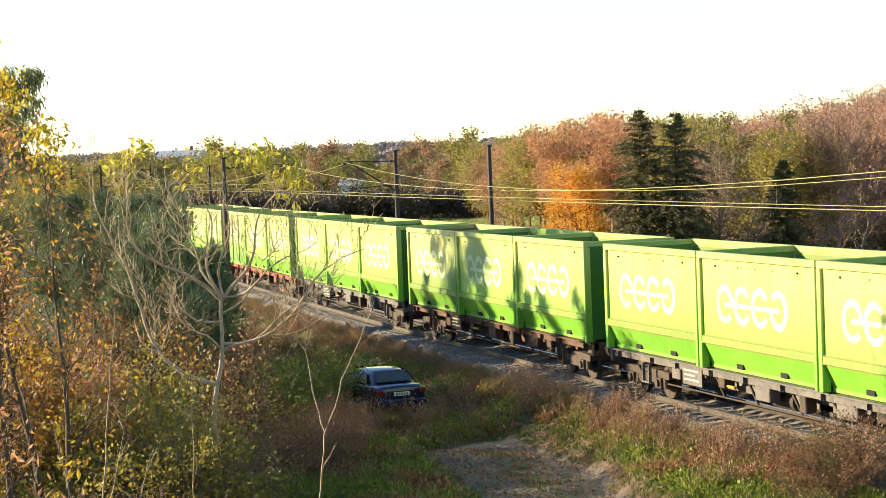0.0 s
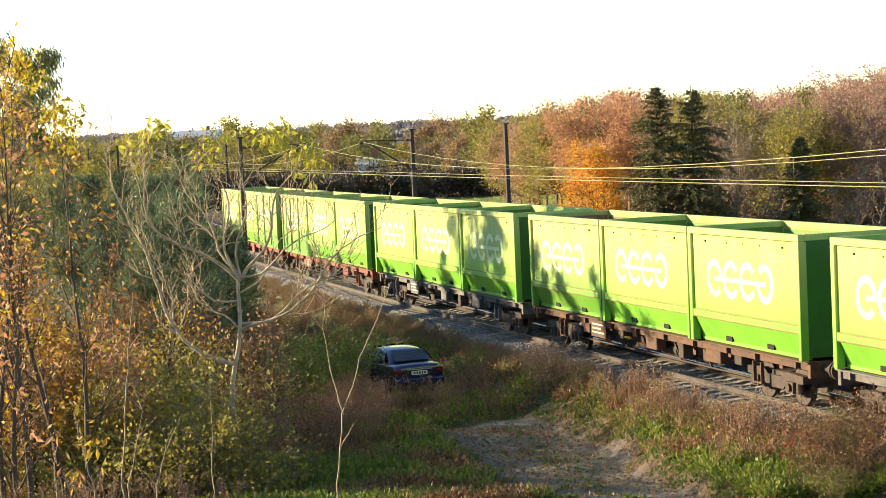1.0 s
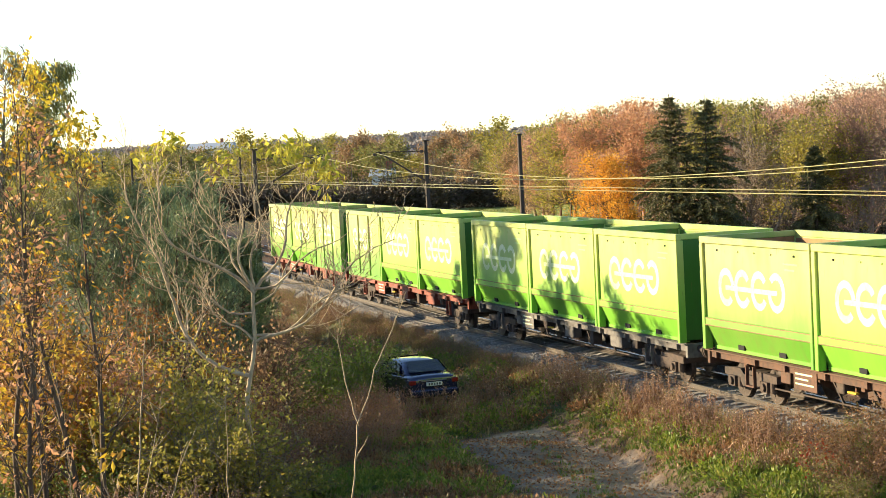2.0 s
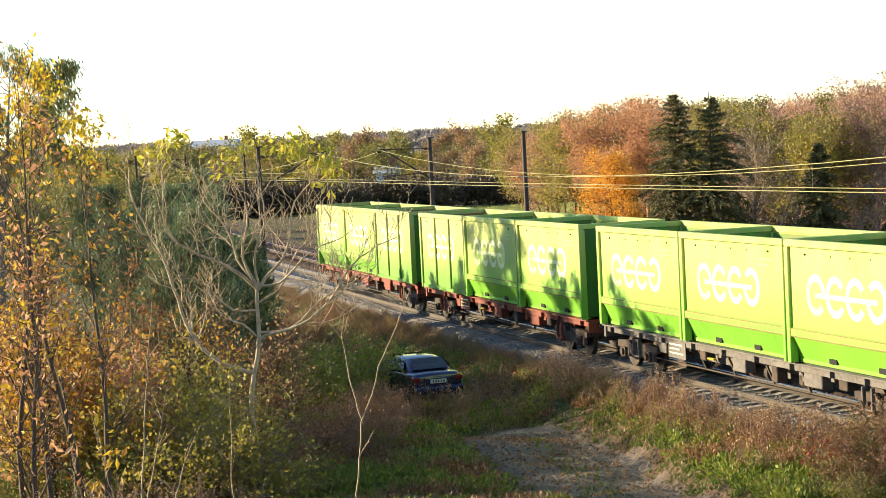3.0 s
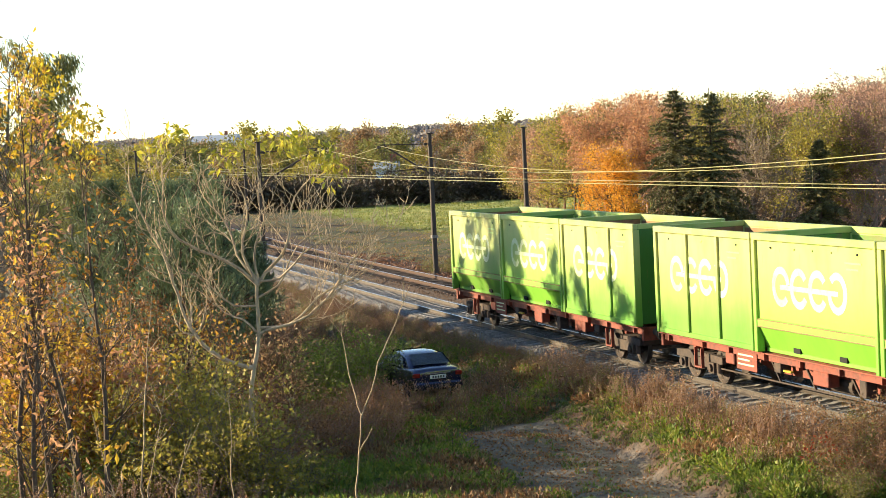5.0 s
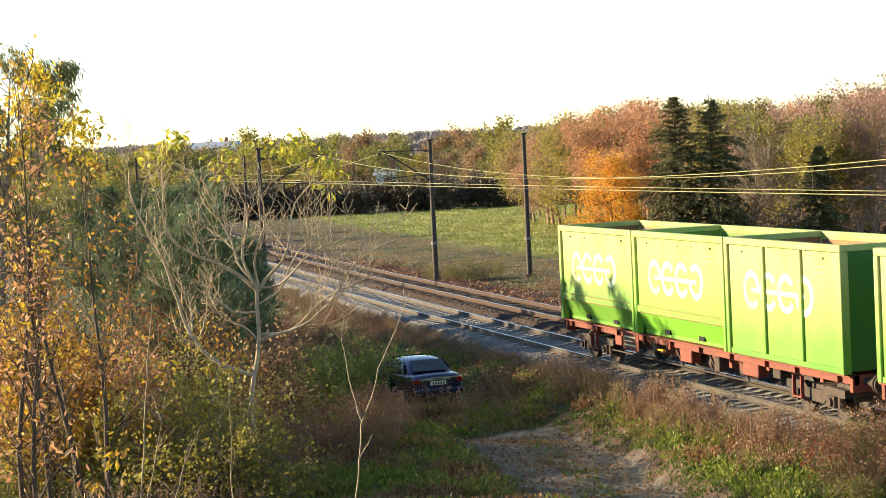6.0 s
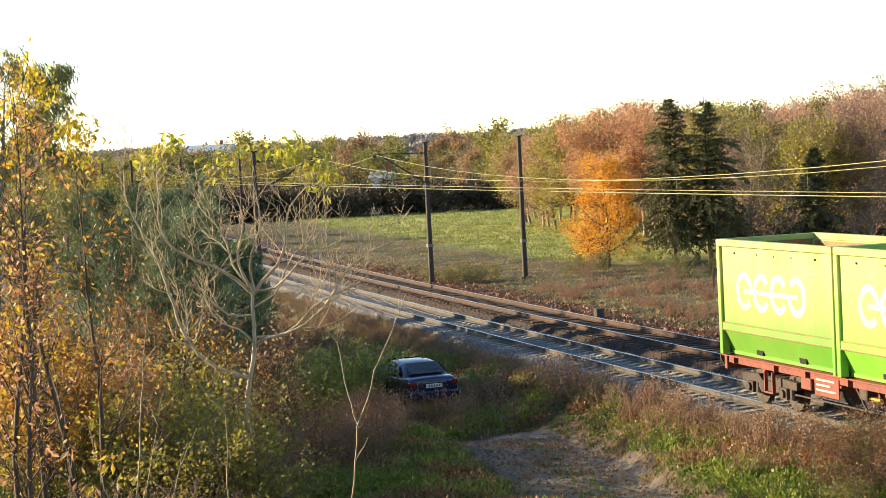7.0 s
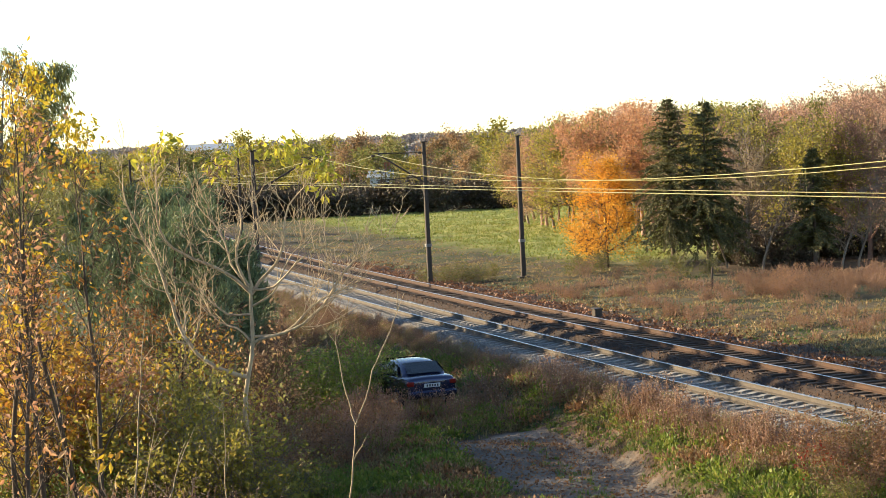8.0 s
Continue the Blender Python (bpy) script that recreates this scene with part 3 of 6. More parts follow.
def build_wire(lat0, z_hold, sag, name, label, stops, r=0.014, steps=14):
    pts = []
    for a, b in zip(stops, stops[1:]):
        for k in range(steps):
            f = k / steps
            pts.append(on_line(a + (b - a) * f, lat0, z_hold - 4 * sag * f * (1 - f)))
    pts.append(on_line(stops[-1], lat0, z_hold))
    v, f = chain(pts, [r] * len(pts), 4)
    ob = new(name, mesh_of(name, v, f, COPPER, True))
    return tagged(ob, label, "wire", "overhead wires")


STOPS = (-312.5, -241.5, -170.5, -99.5, -28.5, 42.5)
for lat0, sh, sag, low in ((0.0, 2.5, 1.12, 5.22), (3.85, 0.0, 1.30, 5.06)):
    st = [s + sh for s in STOPS]
    build_wire(lat0, 6.65, sag, "messenger_wire", "sagging copper messenger wire above the rails", st)
    for d in (-0.03, 0.03):
        build_wire(lat0 + d, low, 0.03, "contact_wire", "taut copper contact wire above the rails", st, 0.011)
    segs = []
    for a, b in zip(st, st[1:]):
        for k in range(1, 9):
            f = k / 9
            s = a + (b - a) * f
            segs.append((*on_line(s, lat0, low), *on_line(s, lat0, 6.65 - 4 * sag * f * (1 - f)), 0.004, 0.004))
    v, f = tubes(segs, 0.0)
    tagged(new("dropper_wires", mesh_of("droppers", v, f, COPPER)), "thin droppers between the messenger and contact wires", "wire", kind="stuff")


# ---- train ----
CL, CW, CH, DECK = 6.03, 1.45, 2.94, 1.215
PITCH, SPEED = 19.70, 12.03
REAR0 = -86.25 - 3.5 * SPEED      # the train's rear end at 0 s


def ring_shape(bm, cx, cz, rx, rz, w, a0, a1, y, steps=20):
    """A flat painted arc with thickness w."""
    pts = []
    for k in range(steps + 1):
        a = radians(a0 + (a1 - a0) * k / steps)
        c, s = math.cos(a), math.sin(a)
        pts.append((bm.verts.new((cx + (rx + w) * c, y, cz + (rz + w) * s)), bm.verts.new((cx + (rx - w) * c, y, cz + (rz - w) * s))))
    for (a, b), (c, d) in zip(pts, pts[1:]):
        bm.faces.new((a, b, d, c))


def side_panel(ledge, mirror):
    """One long wall; the camera's side has y < 0."""
    bm = bmesh.new()
    k = -1 if not mirror else 1
    x0, x1 = 0.10, CL - 0.10
    if ledge:
        prof = [(1.375, CH - 0.16), (1.375, 0.84), (1.43, 0.82), (1.43, 0.64), (1.375, 0.62), (1.16, 0.06), (1.12, 0.06), (1.31, 0.62), (1.31, CH - 0.16)]
    else:
        prof = [(1.385, CH - 0.16), (1.385, 0.12), (1.30, 0.12), (1.30, CH - 0.16)]
    a = [bm.verts.new((x0, k * y, z)) for y, z in prof]
    b = [bm.verts.new((x1, k * y, z)) for y, z in prof]
    n = len(prof)
    for i in range(n):
        bm.faces.new((a[i], b[i], b[(i + 1) % n], a[(i + 1) % n]))
    bm.faces.new(a)
    bm.faces.new(b[::-1])
    return bm


def build_container(ribbed, green, inner, label):
    """An open-top bulk container, its origin at its rear lower edge's middle."""
    box = tagged(new("bulk_container"), label, "container", "containers on the train")
    for mirror in (False, True):
        k = 1 if mirror else -1
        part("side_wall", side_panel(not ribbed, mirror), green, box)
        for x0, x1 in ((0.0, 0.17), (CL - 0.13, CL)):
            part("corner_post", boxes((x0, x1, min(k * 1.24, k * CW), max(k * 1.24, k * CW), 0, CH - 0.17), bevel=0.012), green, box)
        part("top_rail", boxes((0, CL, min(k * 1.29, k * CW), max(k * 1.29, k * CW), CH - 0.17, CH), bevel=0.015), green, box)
        if ribbed:
            part("bottom_rail", boxes((0.17, CL - 0.13, min(k * 1.2, k * 1.42), max(k * 1.2, k * 1.42), 0.0, 0.14), bevel=0.01), green, box)
            for x in (CL * 0.34, CL * 0.66):
                part("rib", boxes((x, x + 0.13, min(k * 1.38, k * CW), max(k * 1.38, k * CW), 0.14, CH - 0.17), bevel=0.01), green, box)
        else:
            part("bottom_rail", boxes((0.17, CL - 0.13, min(k * 1.10, k * 1.20), max(k * 1.10, k * 1.20), 0.0, 0.10), bevel=0.01), green, box)
            part("ledge_trim", boxes((0.17, CL - 0.13, min(k * 1.428, k * 1.442), max(k * 1.428, k * 1.442), 0.805, 0.83)), LEDGE_TAN, box)
            part("ledge_trim", boxes((0.17, CL - 0.13, min(k * 1.428, k * 1.442), max(k * 1.428, k * 1.442), 0.63, 0.655)), LEDGE_TAN, box)
            for x in (1.65, 3.9):
                part("fork_pocket", boxes((x, x + 0.34, min(k * 1.12, k * 1.235), max(k * 1.12, k * 1.235), 0.09, 0.215)), DARK_HOLE, box, "black fork pocket")
        for x in (0.9, 2.1, 3.0, 3.9, 5.1):
            part("lashing_ring", boxes((x, x + 0.07, min(k * 1.37, k * 1.40), max(k * 1.37, k * 1.40), CH - 0.36, CH - 0.31), bevel=0.01), DARK_HOLE if x in (0.9, 5.1) else green, box)
        if not mirror:
            bm = bmesh.new()
            y, cz = -1.389 if ribbed else -1.379, 1.68
            for i, (a0, a1) in enumerate(((8, 318), (34, 326), (34, 326), (-172, 138))):
                ring_shape(bm, 1.40 + 0.92 * i, cz, 0.375, 0.40, 0.088, a0, a1, y, 28)
            for x0, x1 in ((1.35, 1.86), (1.98, 4.2)):
                vs = [bm.verts.new((x, y - 0.001, z)) for x, z in ((x0, cz - 0.07), (x1, cz - 0.07), (x1, cz + 0.05), (x0, cz + 0.05))]
                bm.faces.new(vs)
            part("painted_emblem", bm, WHITE_PAINT, box, "white emblem of four linked open rings")
            for j, x0 in enumerate((4.55, 4.6)):
                part("stencil_bar", boxes((x0, x0 + 0.75 - 0.2 * j, y - 0.002, y + 0.01, 2.38 - 0.14 * j, 2.42 - 0.14 * j)), PALE_STENCIL, box)
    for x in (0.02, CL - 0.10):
        part("end_wall", boxes((x, x + 0.08, -1.30, 1.30, 0.06, CH - 0.05), bevel=0.01), GREEN_SHADE, box, "green end wall, darkened in colour for its shade")
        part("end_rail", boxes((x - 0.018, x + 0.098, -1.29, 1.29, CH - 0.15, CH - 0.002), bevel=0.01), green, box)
    part("floor_plate", boxes((0.1, CL - 0.1, -1.12, 1.12, 0.05, 0.12)), inner, box)
    for k in (-1, 1):
        part("lining", boxes((0.11, CL - 0.11, min(k * 1.27, k * 1.295), max(k * 1.27, k * 1.295), 0.7, CH - 0.2)), inner, box, "scuffed inner lining")
    for x in (0.105, CL - 0.13):
        part("lining", boxes((x, x + 0.02, -1.26, 1.26, 0.3, CH - 0.16)), inner, box, "scuffed inner lining")
    return box


def build_wheelset(parent, x):
    bm = bmesh.new()
    turn = Matrix.Rotation(radians(90), 4, "X")
    for y in (-0.75, 0.75):
        cyl(bm, 0.46, 0.13, Matrix.Translation((0, y, 0)) @ turn, 28)
        cyl(bm, 0.485, 0.03, Matrix.Translation((0, y * 0.93, 0)) @ turn, 28)
        cyl(bm, 0.15, 0.22, Matrix.Translation((0, y, 0)) @ turn, 12)
        for k in range(4):
            a = k * math.pi / 2
            cyl(bm, 0.05, 0.15, Matrix.Translation((0.28 * math.cos(a), y, 0.28 * math.sin(a))) @ turn, 6)
    cyl(bm, 0.08, 2.0, turn, 12)
    ws = part("wheelset", bm, WHEEL, parent, "worn steel wheelset")
    ws.matrix_basis = pose(x, 0, 0)
    return ws


def build_bogie(parent, x, sets):
    bm = bmesh.new()
    for k in (-1, 1):
        y0, y1 = sorted((k * 0.95, k * 1.09))
        prism(bm, [(-1.45, 0.12), (-1.45, 0.30), (-0.55, 0.34), (-0.35, 0.20), (0.35, 0.20), (0.55, 0.34), (1.45, 0.30), (1.45, 0.12), (0.62, 0.08), (0.42, -0.10), (-0.42, -0.10), (-0.62, 0.08)], y0, y1)
        for xx in (-0.9, 0.9):
            ya, yb = sorted((k * 0.97, k * 1.17))
            box_bm(bm, xx - 0.17, xx + 0.17, ya, yb, -0.14, 0.13)
            for dx in (-0.28, 0.28):
                cyl(bm, 0.085, 0.25, Matrix.Translation((xx + dx, k * 1.04, -0.01)), 10)
            cyl(bm, 0.10, 0.08, Matrix.Translation((xx, k * 1.19, 0)) @ Matrix.Rotation(radians(90), 4, "X"), 12)
    box_bm(bm, -0.30, 0.30, -1.0, 1.0, 0.02, 0.30)
    for xx in (-1.42, 1.42):
        box_bm(bm, xx - 0.07, xx + 0.07, -1.0, 1.0, 0.13, 0.27)
    bogie = part("bogie", bm, BOGIE, parent, "dirty two-axle bogie frame")
    bogie.matrix_basis = pose(x, 0, 0.46)
    for xx in (-0.9, 0.9):
        sets.append(build_wheelset(bogie, xx))
        part("brake_shoe", boxes((xx - 0.6, xx - 0.5, -0.85, -0.66, -0.15, 0.2), (xx - 0.6, xx - 0.5, 0.66, 0.85, -0.15, 0.2), bevel=0.01), BOGIE, bogie)
    return bogie


def build_wagon(paint, label):
    """A flat wagon for three containers, its origin on the rails at its rear buffers."""
    wagon = tagged(new("container_wagon"), label, "wagon", "wagons of the train")
    e0, e1 = 0.62, PITCH - 0.62
    for k in (-1, 1):
        y0, y1 = sorted((k * 1.08, k * 1.20))
        bm = bmesh.new()
        prism(bm, [(e0, 1.19), (e0, 0.97), (e1, 0.97), (e1, 1.19)], y0, y1)
        part("side_sill", bm, paint, wagon)
        bm = bmesh.new()
        yb0, yb1 = sorted((k * 0.62, k * 0.70))
        prism(bm, [(4.4, 0.98), (6.4, 0.60), (13.3, 0.60), (15.3, 0.98)], yb0, yb1)
        part("fishbelly_girder", bm, paint, wagon)
        for x, w, h in ((4.55, 0.5, 0.30), (7.3, 0.35, 0.26), (9.3, 0.75, 0.36), (11.5, 0.3, 0.42), (13.2, 0.9, 0.34), (14.9, 0.4, 0.25)):
            yh0, yh1 = sorted((k * 0.86, k * 1.16))
            part("equipment_box", boxes((x, x + w, yh0, yh1, 0.97 - h, 0.97), bevel=0.02), paint if w > 0.45 else BOGIE, wagon)
        for x in (6.9, 8.7, 10.9, 12.8):
            yr0, yr1 = sorted((k * 1.0, k * 1.05))
            bm = bmesh.new()
            prism(bm, [(x, 0.97), (x + 0.06, 0.97), (x + 0.55, 0.45), (x + 0.49, 0.45)], yr0, yr1)
            part("hanger", bm, BOGIE, wagon)
        part("brake_rod", boxes((4.0, 15.6, yr0, yr0 + 0.035, 0.44, 0.475)), BOGIE, wagon)
        yf0, yf1 = sorted((k * 1.06, k * 1.32))
        part("sill_flange", boxes((e0, e1, yf0, yf1, 1.15, 1.185)), paint, wagon)
        for x in (1.2, 3.4, 5.0, 7.0, 8.9, 10.8, 12.7, 14.7, 16.3, 18.4):
            ys0, ys1 = sorted((k * 1.2, k * 1.30))
            part("stiffener", boxes((x, x + 0.06, ys0, ys1, 0.985, 1.15)), paint, wagon)
        ys0, ys1 = sorted((k * 1.205, k * 1.225))
        part("data_panel", boxes((5.35, 6.5, ys0, ys1, 0.62, 1.08), bevel=0.004), paint, wagon)
        ys0, ys1 = sorted((k * 1.226, k * 1.232))
        for j, (xa, xb) in enumerate(((5.45, 6.3), (5.45, 6.1), (5.45, 6.35))):
            part("stencil_bar", boxes((xa, xb, ys0, ys1, 0.98 - 0.12 * j, 1.02 - 0.12 * j)), WHITE_PAINT, wagon)
        ys0, ys1 = sorted((k * 1.21, k * 1.30))
        for x in (2.9, 16.2):
            part("step", boxes((x, x + 0.45, ys0, ys1 + 0.0, 0.42, 0.46), (x, x + 0.04, ys0, ys1, 0.46, 0.95), (x + 0.41, x + 0.45, ys0, ys1, 0.46, 0.95)), paint, wagon)
        part("brake_lever", boxes((8.05, 8.45, ys0, ys1, 0.80, 0.85), bevel=0.01), LEVER_YELLOW, wagon, "yellow brake lever")
        for x in (0.62, PITCH - 0.62):
            d = -1 if x < 5 else 1
            bm = bmesh.new()
            cyl(bm, 0.10, 0.45, Matrix.Translation((x + d * 0.2, k * 0.875, 1.04)) @ Matrix.Rotation(radians(90), 4, "Y"), 12)
            cyl(bm, 0.22, 0.05, Matrix.Translation((x + d * 0.57, k * 0.875, 1.04)) @ Matrix.Rotation(radians(90), 4, "Y"), 16)
            cyl(bm, 0.075, 0.2, Matrix.Translation((x + d * 0.48, k * 0.875, 1.04)) @ Matrix.Rotation(radians(90), 4, "Y"), 10)
            part("buffer", bm, BOGIE, wagon)
    for x in (e0, e1 - 0.14):
        part("headstock", boxes((x, x + 0.14, -1.25, 1.25, 0.80, 1.19), bevel=0.01), paint, wagon)
        part("coupling_hook", boxes((x - 0.3 if x < 5 else x + 0.14, x if x < 5 else x + 0.44, -0.06, 0.06, 0.97, 1.10), bevel=0.02), BOGIE, wagon)
    part("centre_beam", boxes((e0, e1, -0.25, 0.25, 0.72, 1.12)), paint, wagon)
    for i, x in enumerate((2.4, 5.2, 8.3, 11.3, 14.4, 17.2)):
        part("cross_beam", boxes((x, x + 0.16, -1.08, 1.08, 0.85, 1.14)), paint, wagon)
    bm = bmesh.new()
    cyl(bm, 0.22, 1.1, Matrix.Translation((9.9, -0.55, 0.62)) @ Matrix.Rotation(radians(90), 4, "Y"), 14)
    part("air_tank", bm, BOGIE, wagon, smooth_faces=False)
    part("brake_cylinder", boxes((11.6, 12.3, -0.7, -0.3, 0.45, 0.8), bevel=0.06), BOGIE, wagon)
    for c in range(3):
        for x in (0.78 + c * 6.1 + 0.1, 0.78 + c * 6.1 + 5.8):
            for k in (-1, 1):
                part("twist_lock", boxes((x, x + 0.14, k * 1.15 - 0.07, k * 1.15 + 0.07, 1.185, 1.212)), BOGIE, wagon)
    sets = []
    for x in (2.75, PITCH - 2.75):
        build_bogie(wagon, x, sets)
    return wagon


MOVERS = []     # thing, the way of its origin before the train's rear end, height
LEDGED = "bright green open-top steel bulk container with lower ledge on wagon"
RIBBED = "faded green open-top steel container with upright ribs on wagon"
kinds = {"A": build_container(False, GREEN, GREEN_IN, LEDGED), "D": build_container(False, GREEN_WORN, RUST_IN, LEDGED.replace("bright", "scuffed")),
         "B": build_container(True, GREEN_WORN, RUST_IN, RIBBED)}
used = set()
paints = {"red": build_wagon(FRAME_RED, "red oxide container flat wagon with dirty bogies"),
          "rust": build_wagon(FRAME_RUST, "rusty brown container flat wagon with dirty bogies"),
          "grey": build_wagon(FRAME_GREY, "dusty grey container flat wagon with dirty bogies")}
RAKE = (("red", "DAB"), ("red", "BAA"), ("grey", "AAA"), ("rust", "DAA"), ("grey", "AAA"), ("rust", "AAD"))
for w, (paint, load) in enumerate(RAKE):
    thing = paints[paint] if paint not in used else copy_thing(paints[paint], Matrix())
    used.add(paint)
    MOVERS.append((thing, w * PITCH - 0.78, 0.0))
    for c, kind in enumerate(load):
        thing = kinds[kind] if kind not in used else copy_thing(kinds[kind], Matrix())
        used.add(kind)
        MOVERS.append((thing, w * PITCH + c * 6.1 + 0.035, DECK))


# ---- far woods and houses ----
def stand(x, y, sink=0.0):
    return float(ground_z(x, y)) - sink


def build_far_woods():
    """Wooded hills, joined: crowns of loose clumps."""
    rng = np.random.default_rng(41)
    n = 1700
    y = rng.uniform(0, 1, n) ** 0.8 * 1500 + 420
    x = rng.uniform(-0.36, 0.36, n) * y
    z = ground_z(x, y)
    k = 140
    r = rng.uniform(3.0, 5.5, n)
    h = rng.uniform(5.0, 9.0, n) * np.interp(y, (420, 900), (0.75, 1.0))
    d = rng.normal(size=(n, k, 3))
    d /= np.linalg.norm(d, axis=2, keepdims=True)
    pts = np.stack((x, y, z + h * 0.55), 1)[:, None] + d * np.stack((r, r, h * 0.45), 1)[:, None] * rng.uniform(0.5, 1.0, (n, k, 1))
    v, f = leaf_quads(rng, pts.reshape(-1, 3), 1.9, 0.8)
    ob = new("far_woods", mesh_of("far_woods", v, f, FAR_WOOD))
    tagged(ob, "brown and grey-green woods on distant hills, haze put into their colour", "woods", kind="stuff")


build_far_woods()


def build_house(x, y, turn, w, d, h, roof_h, roof_mat, label, floors=2, bays=4, base=0.0):
    house = tagged(new("house"), label, "house")
    house.matrix_basis = pose(x, y, stand(x, y) + base, 0, 0, turn)
    part("wall", boxes((-w / 2, w / 2, -d / 2, d / 2, -3, h)), WALL_WHITE, house)
    bm = bmesh.new()
    prism(bm, [(-d / 2 - 0.4, h), (d / 2 + 0.4, h), (0.2, h + roof_h), (-0.2, h + roof_h)], -w / 2 - 0.4, w / 2 + 0.4)
    roof = part("roof", bm, roof_mat, house)
    roof.matrix_basis = pose(0, 0, 0, 0, 0, 90)
    part("chimney", boxes((w * 0.2, w * 0.2 + 0.7, -0.4, 0.4, h, h + roof_h + 1.0)), ROOF_RED, house)
    for i in range(bays):
        for j in range(floors):
            xx = -w / 2 + w * (i + 0.5) / bays
            zz = h * (j + 0.35) / floors
            win = part("window", boxes((xx - 0.65, xx + 0.65, -d / 2 - 0.06, -d / 2 + 0.05, zz, zz + 1.4)), PANE, house)
            part("sill", boxes((xx - 0.75, xx + 0.75, -d / 2 - 0.09, -d / 2 - 0.02, zz - 0.1, zz)), WALL_WHITE, win)
    return house


build_house(-60.5, 500, -8, 11.0, 9, 10.0, 1.6, ROOF_GREY, "white rendered block of flats with blue-grey roof among far trees", 3, 5)
build_house(-51.0, 520, -8, 7.0, 9, 9.0, 2.2, ROOF_GREY, "white rendered house with blue-grey roof among far trees", 3, 3)
build_house(-60.8, 400, 12, 5.0, 6, 2.3, 1.5, ROOF_RED, "small white house with red tiled roof behind trees", 1, 3)
build_house(-8.6, 262, -10, 2.6, 3, 4.0, 1.0, ROOF_GREY, "small white shed-like house behind the meadow hedge", 1, 2)


# ---- trees ----
def tree_cfg(kids=(12, 6, 4), up=0.03, min_r=0.012, angle=(35, 62), bend=0.08, leafy_level=1, start=(0.25, 0.32), ratio=(0.38, 0.6)):
    return {"top": 3, "min": min_r, "leafy": leafy_level,
            3: {"n": 9, "bend": bend * 0.6, "up": 0.02, "kids": kids[0], "from": start, "angle": angle, "ratio": ratio, "short": 0.55, "thin": 0.5, "taper": 0.88},
            2: {"n": 5, "bend": bend * 1.6, "up": up, "kids": kids[1], "from": (0.2, 0.35), "angle": (30, 60), "ratio": (0.4, 0.62), "short": 0.4, "thin": 0.55},
            1: {"n": 3, "bend": bend * 2, "up": up, "kids": kids[2], "from": (0.15, 0.3), "angle": (25, 60), "ratio": (0.4, 0.7), "thin": 0.6},
            0: {"n": 2, "bend": bend * 2.4, "up": up}}


def shrub_cfg(kids=(6, 5), up=0.02, min_r=0.006, bend=0.14, start=(0.15, 0.3), angle=(25, 60)):
    return {"top": 2, "min": min_r, "leafy": 1,
            2: {"n": 6, "bend": bend, "up": up, "kids": kids[0], "from": start, "angle": angle, "ratio": (0.35, 0.6), "thin": 0.6, "short": 0.4},
            1: {"n": 4, "bend": bend * 1.3, "up": up, "kids": kids[1], "from": (0.1, 0.3), "angle": angle, "ratio": (0.35, 0.6), "thin": 0.6},
            0: {"n": 3, "bend": bend * 1.5, "up": up}}


def put(thing, x, y, turn=0.0, sink=0.05):
    thing.matrix_basis = pose(x, y, stand(x, y, sink), 0, 0, turn)
    return thing


def scatter(protos, places, seed, lo=0.85, hi=1.15, sink=0.05):
    """Things of a few shapes, set about; each shape's first one is used too."""
    rng = np.random.default_rng(seed)
    fresh = list(protos)
    for x, y in places:
        k = int(rng.integers(0, len(protos)))
        ob = protos[k]
        s = rng.uniform(lo, hi)
        m = pose(x, y, stand(x, y, sink), 0, 0, rng.uniform(0, 360))
        if ob in fresh:
            fresh.remove(ob)
        else:
            ob = copy_thing(ob, m)
        ob.matrix_basis = m @ Matrix.Diagonal((s, s, s * rng.uniform(0.92, 1.08), 1))


def wood_tree(seed, leaves, size, bark, leaf, label, kids=(15, 7, 4), wide=1.0):
    """A round-headed tree, 9 m high, whose stem parts into many rising limbs."""
    cfg = tree_cfg(kids, up=0.07, min_r=0.015, angle=(28, 68), bend=0.10, start=(0.20, 0.28), ratio=(0.50, 0.74))
    cfg[3].update(short=0.30, n=8)
    cfg[2].update(short=0.30)
    rng = np.random.default_rng(seed)
    segs, tips = [], []
    grow(rng, (0, 0, -0.15), (0.03, 0.02, 1.0), 6.0, 0.17, 3, cfg, segs, tips)
    segs, tips = np.array(segs), np.array(tips)
    k = 9.0 / np.percentile(segs[:, 5], 99.7)
    stretch = np.array((k * wide, k * wide, k))
    segs[:, :3] *= stretch
    segs[:, 3:6] *= stretch
    tips[:, :3] *= stretch
    thing = tagged(new("tree"), label, "tree", "trees of the wood")
    v, f = tubes(segs)
    piece("trunk", mesh_of("wood", v, f, bark, True), thing)
    pick = tips[rng.integers(0, len(tips), leaves)]
    pts = pick[:, :3] + rng.normal(size=(leaves, 3)) * 0.24
    v, f = leaf_quads(rng, pts, size, 0.6, pick[:, 3:], 0.3)
    tagged(piece("crown", mesh_of("foliage", v, f, leaf), thing), kind="stuff")
    return thing


